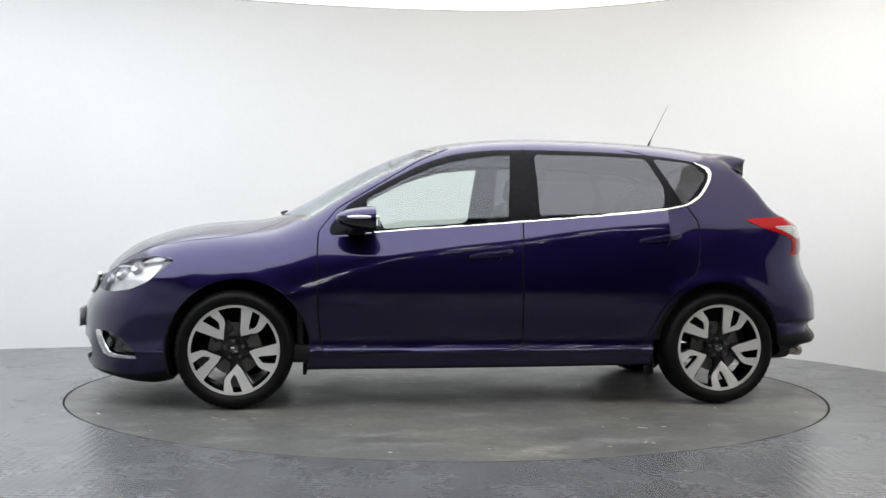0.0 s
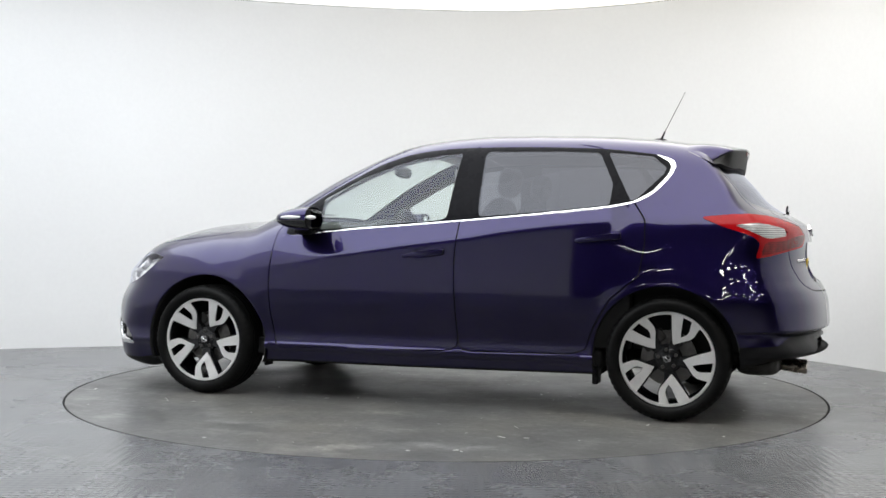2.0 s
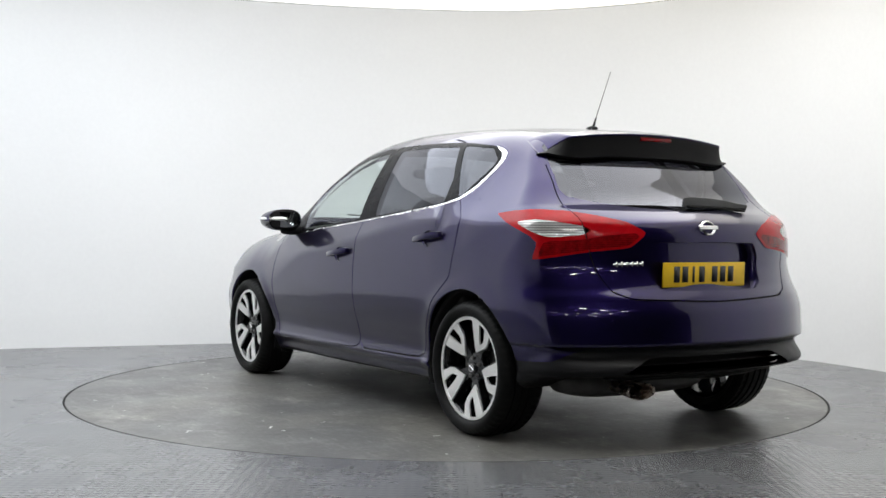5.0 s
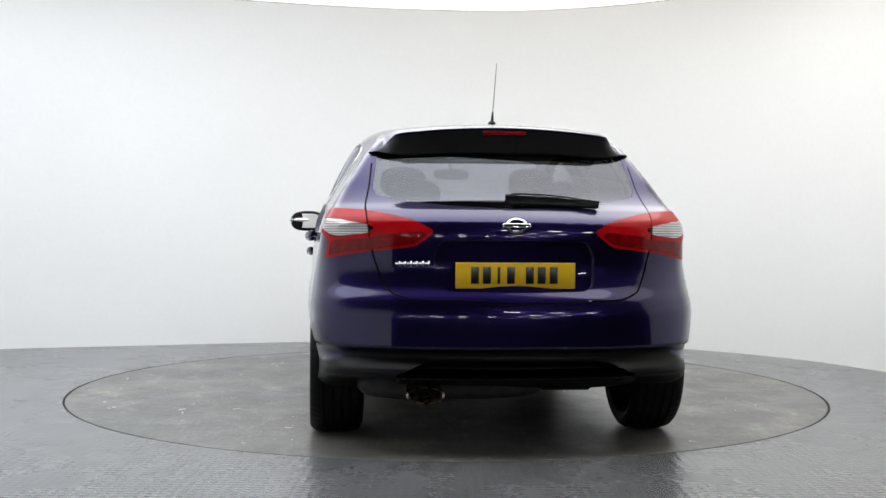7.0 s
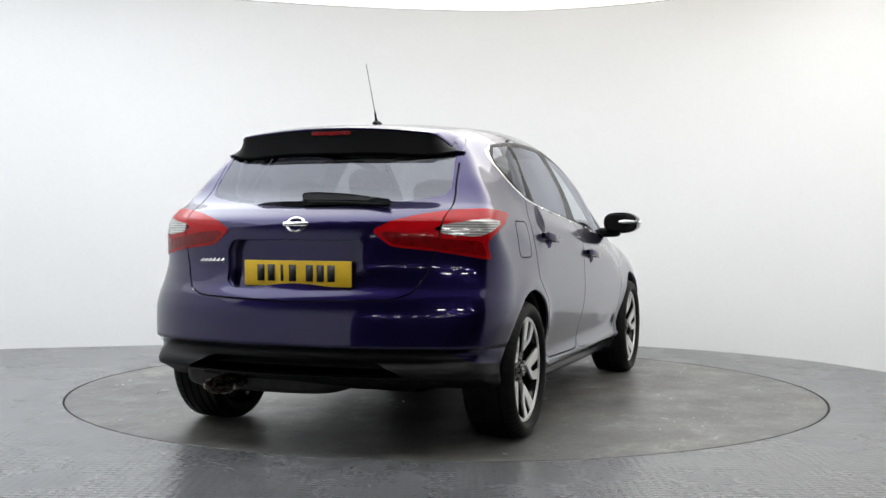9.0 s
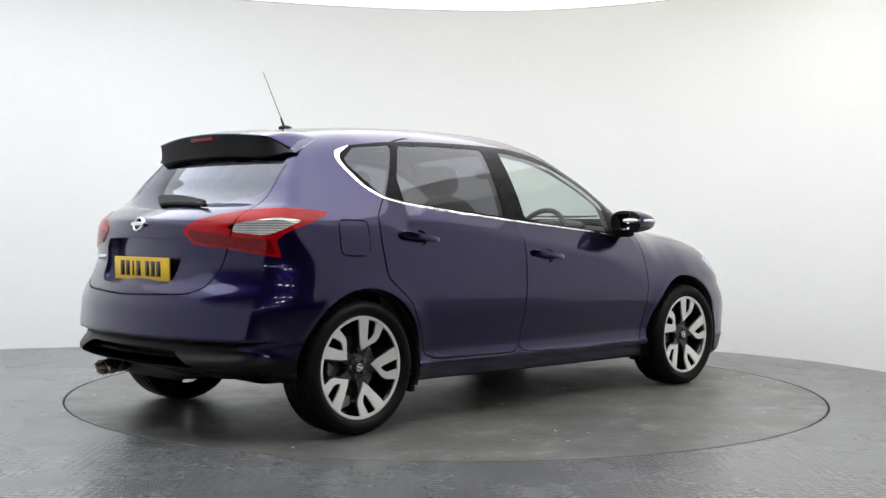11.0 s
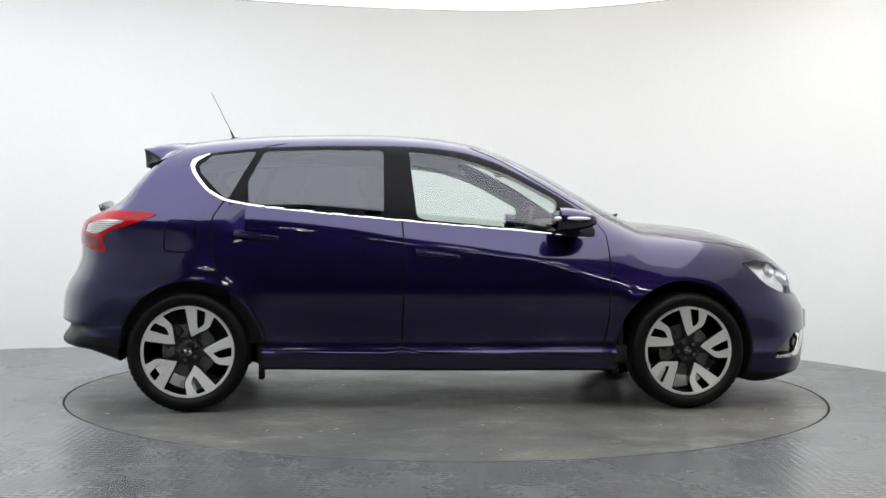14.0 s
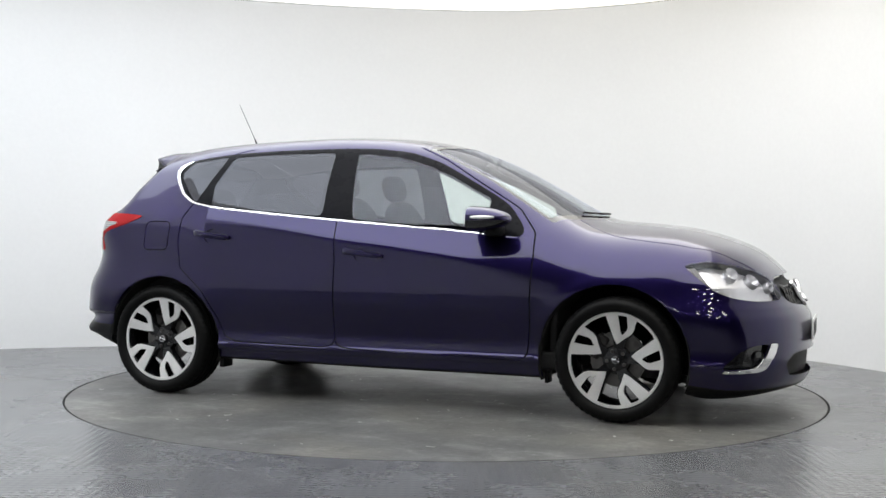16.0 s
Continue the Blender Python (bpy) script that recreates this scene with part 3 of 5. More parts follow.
PANE_FRONT = rounded([(0.640, 1.143), (0.391, 1.275), (0.234, 1.338), (0.076, 1.379), (-0.10, 1.400), (-0.180, 1.405), (-0.142, 1.028), (0.640, 0.966)], 4, 0.08)
PANE_REAR = rounded([(-0.318, 1.411), (-0.713, 1.405), (-0.965, 1.392), (-1.050, 1.222), (-1.040, 1.106), (-0.716, 1.074), (-0.322, 1.044)], 4, 0.08)
PANE_QUARTER = rounded([(-1.005, 1.396), (-1.245, 1.370), (-1.318, 1.308), (-1.306, 1.272), (-1.175, 1.134), (-1.150, 1.128)], 4, 0.1)
CHROME_TOP = rounded([(0.66, 0.953), (0.417, 0.978), (0.135, 0.998), (-0.18, 1.022), (-0.55, 1.053), (-1.02, 1.098), (-1.165, 1.125), (-1.258, 1.180), (-1.328, 1.266), (-1.343, 1.308), (-1.326, 1.340), (-1.245, 1.386),
                      (-1.32, 1.40), (-1.40, 1.37), (-1.40, 1.26), (-1.25, 1.10), (-0.6, 1.0), (0.3, 0.93), (0.66, 0.90)], 3, 0.2)
DOOR_FRONT = rounded([(0.800, 1.090), (0.905, 0.960), (0.912, 0.83), (0.905, 0.50), (0.885, 0.325), (0.850, 0.291), (0.50, 0.302), (-0.225, 0.315), (-0.210, 0.776), (-0.223, 1.01), (-0.268, 1.47), (0.1, 1.47), (0.35, 1.36)], 4, 0.12)
DOOR_REAR = rounded([(-0.268, 1.47), (-0.223, 1.01), (-0.210, 0.776), (-0.225, 0.315), (-0.85, 0.324), (-0.925, 0.350), (-0.965, 0.46), (-1.06, 0.62), (-1.205, 0.74), (-1.232, 0.90), (-1.228, 1.03), (-1.165, 1.125), (-0.985, 1.416), (-0.7, 1.47)], 4, 0.12)
HEADLAMP = rounded([(1.67, 0.800), (1.78, 0.822), (1.9, 0.806), (2, 0.772), (2.07, 0.728), (2.125, 0.640), (2.11, 0.622), (2.01, 0.622), (1.91, 0.640), (1.82, 0.678), (1.75, 0.733)], 4, 0.2)
TAIL = rounded([(0.697, 1.044), (0.84, 1.056), (0.98, 1.060), (1.185, 1.052), (1.38, 1.030), (1.54, 1.005), (1.645, 0.966), (1.645, 0.948), (1.56, 0.893), (1.31, 0.874), (1.04, 0.844), (0.965, 0.838), (1, 0.912), (0.95, 0.945), (0.79, 0.998)], 3, 0.15)
TAIL_CLEAR = rounded([(0.85, 1.004), (0.98, 1.014), (1.08, 1.008), (1.29, 0.986), (1.33, 0.968), (1.27, 0.948), (1.10, 0.938), (1.035, 0.942), (0.95, 0.966)], 3, 0.2)
TAIL_LOW = rounded([(1.04, 0.918), (1.28, 0.928), (1.4, 0.945), (1.58, 0.958), (1.62, 0.948), (1.55, 0.903), (1.31, 0.884), (1.05, 0.856), (1, 0.852)], 3, 0.15)
FLAP = rounded([(-1.30, 1.010), (-1.47, 1.012), (-1.475, 0.845), (-1.305, 0.842)], 5, 0.2)
GATE = rounded([(0.0, 1.50), (0.585, 1.42), (0.616, 1.17), (0.640, 1.07), (0.622, 0.93), (0.605, 0.85), (0.580, 0.775), (0.540, 0.70), (0.46, 0.668), (0.0, 0.653), (-0.5, 0.65), (-0.5, 1.5)], 4, 0.2)
REAR_PANE = rounded([(0.0, 1.40), (0.565, 1.38), (0.602, 1.165), (0.588, 1.122), (0.45, 1.094), (0.29, 1.075), (0.0, 1.060), (-0.4, 1.06), (-0.4, 1.4)], 4, 0.1)
VALANCE = [(0.0, 0.452), (0.45, 0.455), (0.58, 0.468), (0.64, 0.462), (0.72, 0.430), (0.78, 0.400), (0.95, 0.375), (0.95, 0.1), (-0.4, 0.1), (-0.4, 0.45)]


DIFFUSER = rounded([(0.0, 0.413), (0.38, 0.413), (0.53, 0.345), (0.56, 0.2), (0.0, 0.2), (-0.4, 0.2), (-0.4, 0.413)], 4, 0.15)
GRILLE = rounded([(0.0, 0.755), (0.36, 0.745), (0.46, 0.715), (0.40, 0.640), (0.33, 0.600), (0.0, 0.575), (-0.3, 0.58), (-0.3, 0.75)], 4, 0.15)
FOG = rounded([(2.08, 0.412), (2.01, 0.405), (1.95, 0.375), (1.88, 0.31), (1.87, 0.288), (2.04, 0.295)], 4, 0.15)
FOG_CHROME = rounded([(2.085, 0.412), (2.115, 0.412), (2.105, 0.36), (2.065, 0.288), (2.03, 0.272), (1.87, 0.270), (1.87, 0.284), (2.025, 0.292), (2.065, 0.35)], 3, 0.2)
INTAKE = rounded([(0.0, 0.36), (0.42, 0.355), (0.50, 0.30), (0.44, 0.235), (0.0, 0.225), (-0.3, 0.225), (-0.3, 0.36)], 4, 0.2)
RECESS = rounded([(0.0, 0.921), (0.325, 0.918), (0.352, 0.86), (0.338, 0.735), (0.295, 0.706), (0.0, 0.700), (-0.3, 0.70), (-0.3, 0.92)], 4, 0.15)
HEAD_DARK = [(1.66, 0.84), (1.73, 0.80), (1.84, 0.665), (1.73, 0.68)]
BOWLS = ((-0.035, 0.832), (-0.995, 0.925))


def half_skin():
    v, t = net_surface(0.0145)
    s = Skin(v, t)
    s.cut(lambda q: q[:, 1])
    for cx, r in ARCHES:
        s.cut(lambda q: np.maximum(np.hypot(q[:, 0] - cx, q[:, 2] - WHEEL_Z) - r, 0.42 - q[:, 1]))
    return s


def gap(s, field, guard, width=0.0042):
    """Cut a narrow strip along the zero line of a field out of s."""
    inner = s.cut(lambda q: np.maximum(field(q) - width, guard(q)))
    strip = inner.cut(lambda q: -field(q) - width)
    s.t = np.concatenate([s.t, inner.t])
    s.v = inner.v
    return strip


def build_skin():
    s = half_skin()
    side = lambda q: 0.40 - q[:, 1]
    # underside
    s.cut(lambda q: q[:, 2] - floor_line(q[:, 0]) - 0.012).mesh("underbody", BLACK_PLASTIC, CAR)
    s.cut(lambda q: np.maximum(q[:, 2] - 0.185 - 0.03 * step(1.9, 1.6, q[:, 0]), 1.60 - q[:, 0])).mesh("front_lip", BLACK_PLASTIC, CAR, "matt black")
    # cabin glass and its surround
    pane_f = s.cut(lambda q: np.maximum(poly(q[:, 0], q[:, 2], PANE_FRONT), side(q)))
    pane_r = s.cut(lambda q: np.maximum(poly(q[:, 0], q[:, 2], PANE_REAR), side(q)))
    pane_q = s.cut(lambda q: np.maximum(poly(q[:, 0], q[:, 2], PANE_QUARTER), side(q)))
    cabin = s.cut(lambda q: np.maximum(poly(q[:, 0], q[:, 2], CABIN), side(q)))
    strip = cabin.cut(lambda q: poly(q[:, 0], q[:, 2], CHROME_TOP))
    screen = s.cut(lambda q: np.maximum.reduce([q[:, 0] - 1.165 + 0.42 * q[:, 1] ** 2, 0.275 - 0.2 * q[:, 1] ** 2 - q[:, 0], q[:, 1] - 0.545 - 0.17 * (q[:, 0] - 0.27), 1.0 - q[:, 2]]))
    screen_edge = screen.cut(lambda q: -np.minimum.reduce([1.125 - 0.42 * q[:, 1] ** 2 - q[:, 0], q[:, 0] - 0.31 + 0.2 * q[:, 1] ** 2, 0.525 + 0.17 * (q[:, 0] - 0.27) - q[:, 1]]) * -1)
    rear = lambda q: q[:, 0] + 1.45
    pane_b = s.cut(lambda q: np.maximum(poly(q[:, 1], q[:, 2], REAR_PANE), rear(q)))
    # lamps
    a = lambda q: -q[:, 0] - q[:, 1]
    tail_clear = s.cut(lambda q: np.maximum(poly(a(q), q[:, 2], TAIL_CLEAR), q[:, 0] + 1.3))
    tail_low = s.cut(lambda q: np.maximum(poly(a(q), q[:, 2], TAIL_LOW), q[:, 0] + 1.3))
    tail = s.cut(lambda q: np.maximum(poly(a(q), q[:, 2], TAIL), q[:, 0] + 1.3))
    head = s.cut(lambda q: np.maximum(poly(q[:, 0], q[:, 2], HEADLAMP), 0.33 - q[:, 1]))
    gate_sd = lambda q: poly(q[:, 1], q[:, 2], GATE)
    seam = [gap(tail, gate_sd, lambda q: q[:, 0] + 1.6, 0.0035), gap(tail_clear, gate_sd, lambda q: q[:, 0] + 1.6, 0.004)]
    for g in seam:
        for piece in g.pieces():
            for k in (1, -1):
                piece.mesh("lamp_seam", GAP, CAR, sides=(k,), sink=0.006)
    valance = s.cut(lambda q: np.maximum(poly(q[:, 1], q[:, 2], VALANCE), q[:, 0] + 1.70))
    diff = valance.cut(lambda q: poly(q[:, 1], q[:, 2], DIFFUSER))
    diff.mesh("diffuser", BLACK_PLASTIC, CAR, "matt black", sink=0.05)
    valance.mesh("rear_valance", BLACK_SATIN, CAR, "matt black lower valance")
    # cabin lining behind the roof and the surrounds
    lining = Skin(s.v, s.t).cut(lambda q: np.maximum.reduce([1.36 - q[:, 2], q[:, 0] - 0.27, -1.5 - q[:, 0]]))
    lining.mesh("headlining", LINING, CAR, "pale cloth", sink=0.035)
    for piece in cabin.pieces(40):
        for k in (1, -1):
            piece.mesh("pillar_trim", TRIM, CAR, sides=(k,), sink=0.03)
    for name, sd, col in (("front_pane", pane_f, CLEAR), ("rear_pane", pane_r, PRIVACY), ("quarter_pane", pane_q, PRIVACY)):
        for k in (1, -1):
            sd.mesh(name, col, CAR, sides=(k,), sink=0.002)
    for k in (1, -1):
        cabin.mesh("window_surround", PILLAR_BLACK, CAR, "gloss black", sides=(k,))
        strip.mesh("chrome_strip", CHROME, CAR, "bright chrome", sides=(k,), sink=-0.002, thick=0.010)
        for piece in tail.pieces(60):
            piece.mesh("tail_lamp", TAIL_RED, CAR, "glossy red tail lamp lens", sides=(k,), sink=-0.004, thick=0.01)
        for piece in tail_clear.pieces(60):
            piece.mesh("reversing_lamp", TAIL_WHITE, CAR, "clear ribbed lamp lens", sides=(k,), sink=-0.005, thick=0.01)
        tail_low.mesh("lamp_lower_band", TAIL_DEEP, CAR, "deep red", sides=(k,), sink=-0.005, thick=0.004)
        head.mesh("headlamp_lens", HEAD_GLASS, CAR, "clear", sides=(k,), sink=-0.002)
    screen.mesh("windscreen", CLEAR, CAR, sink=0.002)
    screen_edge.mesh("windscreen_frit", BLACK_GLOSS, CAR)
    pane_b.mesh("rear_window", REAR_GLASS, CAR, sink=0.002)
    # front end: grille, fog-lamp recesses, lip; tail: plate recess, diffuser
    grille = s.cut(lambda q: np.maximum(poly(q[:, 1], q[:, 2], GRILLE), 1.9 - q[:, 0]))
    fog_chrome = s.cut(lambda q: np.maximum.reduce([poly(q[:, 0], q[:, 2], FOG_CHROME), 0.45 - q[:, 1]]))
    fog = s.cut(lambda q: np.maximum.reduce([poly(q[:, 0], q[:, 2], FOG), 0.45 - q[:, 1]]))
    intake = s.cut(lambda q: np.maximum(poly(q[:, 1], q[:, 2], INTAKE), 2.0 - q[:, 0]))
    grille.mesh("grille_backing", BLACK_PLASTIC, CAR, "black", sink=0.03)
    intake.mesh("lower_intake", BLACK_PLASTIC, CAR, "black", sink=0.03, thick=0.0)
    recess = s.cut(lambda q: np.maximum(poly(q[:, 1], q[:, 2], RECESS), q[:, 0] + 1.8))
    recess.mesh("plate_recess", PAINT, CAR, sink=0.05, thick=-0.05)
    bezel = Skin(head.v, head.t).cut(lambda q: poly(q[:, 0], q[:, 2], HEAD_DARK))
    for k in (1, -1):
        fog_chrome.mesh("fog_lamp_trim", CHROME, CAR, "bright chrome", sides=(k,), sink=-0.006, thick=0.012)
        fog.mesh("fog_lamp_recess", BLACK_GLOSS, CAR, "gloss black", sides=(k,), sink=0.02)
        head.mesh("headlamp_housing", LAMP_SILVER, CAR, "silvered", sides=(k,), sink=0.05)
        bezel.mesh("headlamp_bezel", BLACK_GLOSS, CAR, "black", sides=(k,), sink=0.02)
    for bowl in BOWLS:
        piece = s.cut(lambda q: np.maximum(np.hypot((q[:, 0] - bowl[0]) / 0.062, (q[:, 2] - bowl[1]) / 0.042) - 1, side(q)))
        for k in (1, -1):
            piece.mesh("handle_bowl", PAINT, CAR, sides=(k,), sink=0.014)
    # shut lines
    gaps = []
    sd_f = lambda q: poly(q[:, 0], q[:, 2], DOOR_FRONT)
    sd_r = lambda q: poly(q[:, 0], q[:, 2], DOOR_REAR)
    low = lambda q: np.maximum(side(q), q[:, 2] - 1.44)
    gaps.append(gap(s, sd_f, low))
    gaps.append(gap(s, sd_r, low))
    gaps.append(gap(s, lambda q: poly(q[:, 0], q[:, 2], FLAP), lambda q: q[:, 1] * 0 - 1, 0.0035))
    gaps.append(gap(s, lambda q: poly(q[:, 1], q[:, 2], GATE), lambda q: q[:, 0] + 1.6))
    hood = lambda q: q[:, 1] - np.interp(q[:, 0], [1.0, 1.12, 1.18, 1.24, 1.30, 1.38, 1.5, 1.7, 1.9, 2.05, 2.2], [0.46, 0.50, 0.54, 0.595, 0.635, 0.655, 0.66, 0.645, 0.58, 0.48, 0.40])
    hood_zone = lambda q: np.maximum.reduce([1.14 - 0.3 * q[:, 1] ** 2 - q[:, 0], 0.70 - q[:, 2], q[:, 0] - 2.135 + 0.42 * q[:, 1] ** 2])
    gaps.append(gap(s, hood, hood_zone))
    for i, g in enumerate(gaps):
        for k in (1, -1):
            if i != 2 or k < 0:
                for piece in g.pieces():
                    piece.mesh("shut_line", GAP, CAR, sides=(k,), sink=0.012)
            else:
                for piece in g.pieces():
                    piece.mesh("quarter_panel_seam", PAINT, CAR, sides=(k,))
    door_f = s.cut(lambda q: np.maximum(sd_f(q), side(q)))
    door_r = s.cut(lambda q: np.maximum(sd_r(q), side(q)))
    flap = s.cut(lambda q: np.maximum(poly(q[:, 0], q[:, 2], FLAP), q[:, 1] * 0 - 1))
    gate = s.cut(lambda q: np.maximum(poly(q[:, 1], q[:, 2], GATE), q[:, 0] + 1.6))
    bonnet = s.cut(lambda q: np.maximum(hood(q), hood_zone(q)))
    rear_bumper = s.cut(lambda q: np.maximum(q[:, 0] + 1.72, q[:, 2] - 0.845))
    front_bumper = s.cut(lambda q: np.maximum(1.70 - q[:, 0], q[:, 2] - 0.72))
    for k in (1, -1):
        door_f.mesh("front_door", PAINT, CAR, sides=(k,), thick=0.012)
        door_r.mesh("rear_door", PAINT, CAR, sides=(k,), thick=0.012)
        flap.mesh("fuel_flap" if k < 0 else "quarter_panel_patch", PAINT, CAR, sides=(k,), thick=0.004)
    gate.mesh("tailgate", PAINT, CAR, thick=0.012)
    bonnet.mesh("bonnet", PAINT, CAR, thick=0.012)
    rear_bumper.mesh("rear_bumper", PAINT, CAR)
    front_bumper.mesh("front_bumper", PAINT, CAR)
    s.mesh("body_shell", PAINT, CAR, thick=0.012)


TAIL_RED = mat("red_lamp", (0.33, 0.003, 0.006), 0.12, 0.0, 0.0, spec=0.22, vary=0.12, vary_scale=20)
TAIL_DEEP = mat("deep_red_lamp", (0.20, 0.002, 0.004), 0.12, 0.0, 0.0, spec=0.3, vary=0.35, vary_scale=28, fine=0.2, fine_scale=90)
TAIL_WHITE = mat("clear_lamp", (0.62, 0.61, 0.60), 0.15, 0.4, 1.0, vary=0.12, vary_scale=14)


def ribbed(m, pitch, depth):
    """Fine moulded ribs across a lamp lens: darker grooves at an even pitch."""
    nt = m.node_tree
    b = nt.nodes["Principled BSDF"]
    w = nt.nodes.new("ShaderNodeTexWave")
    w.bands_direction = "Z"
    w.inputs["Scale"].default_value = 0.314 / pitch
    w.inputs["Distortion"].default_value = 0.6
    w.inputs["Detail"].default_value = 1.0
    nt.links.new(nt.nodes["Texture Coordinate"].outputs["Object"], w.inputs["Vector"])
    r = nt.nodes.new("ShaderNodeMapRange")
    r.inputs["To Min"].default_value, r.inputs["To Max"].default_value = 1 - depth, 1.0
    nt.links.new(w.outputs["Fac"], r.inputs["Value"])
    sc = nt.nodes.new("ShaderNodeVectorMath")
    sc.operation = "SCALE"
    src = b.inputs["Base Color"].links[0].from_socket
    nt.links.new(src, sc.inputs[0])
    nt.links.new(r.outputs["Result"], sc.inputs["Scale"])
    nt.links.new(sc.outputs[0], b.inputs["Base Color"])


ribbed(TAIL_WHITE, 0.011, 0.65)
ribbed(TAIL_DEEP, 0.009, 0.45)
build_skin()


def on_skin(x, y, z):
    """The skin's point nearest to a guess, and its normal."""
    v = settle(np.array([[x, y, z]], float), 8)
    n = skin_normal(v)[0]
    return Vector(v[0]), Vector(n).normalized()


def build_spoiler():
    n, rows = 48, []
    bm_t, bm_u = bmesh.new(), bmesh.new()
    for i in range(n + 1):
        y = -0.575 + 1.15 * i / n
        a = abs(y)
        p, _ = on_skin(-1.41, y, 1.45 - 0.15 * y * y)
        te = Vector((-1.692 + 0.22 * a * a + 0.10 * float(step(0.48, 0.575, a)), y * 0.99, 1.434 - 0.024 * (a / 0.46) ** 2 - 0.060 * float(step(0.49, 0.577, a))))
        low = Vector((-1.615 + 0.30 * a * a, y, 1.290 - 0.028 * math.exp(-((a - 0.43) / 0.13) ** 2)))
        back, _ = on_skin(low.x + 0.02, y, low.z - 0.01)
        low = back + Vector((-0.03, 0, 0.0))
        top = []
        for k in range(9):
            u = k / 8
            top.append(p.lerp(te, u) + Vector((0, 0, 0.010 * math.sin(math.pi * u) + 0.002)))
        top.append(te + Vector((-0.001, 0, -0.003)))
        top.append(te + Vector((0.002, 0, -0.007)))
        und = [te + Vector((0.002, 0, -0.007)), te.lerp(low, 0.35) + Vector((0.004, 0, 0.0)), te.lerp(low, 0.7) + Vector((0.002, 0, 0)), low, back + Vector((0.01, 0, -0.012))]
        rows.append(([bm_t.verts.new(q) for q in top], [bm_u.verts.new(q) for q in und]))
    for a, b in zip(rows, rows[1:]):
        for bm, u, v in ((bm_t, a[0], b[0]), (bm_u, a[1], b[1])):
            for k in range(len(u) - 1):
                bm.faces.new((u[k], v[k], v[k + 1], u[k + 1]))
    # end caps
    for r in (rows[0], rows[-1]):
        loop = [bm_t.verts.new(v.co) for v in r[0][:10]] + [bm_t.verts.new(v.co) for v in r[1][1:4]]
        bm_t.faces.new(loop)
    sp = part("roof_spoiler", sharp(bm_t, 40), PAINT, CAR)
    part("spoiler_underside", sharp(bm_u, 50), BLACK_PLASTIC, sp, "gloss black")
    bm = bmesh.new()
    box(bm, -0.006, 0.006, -0.10, 0.10, -0.010, 0.010, 0.003)
    bl = part("brake_light", sharp(bm), TAIL_DEEP, sp, "dark red")
    bl.location = (-1.682, 0, 1.412)


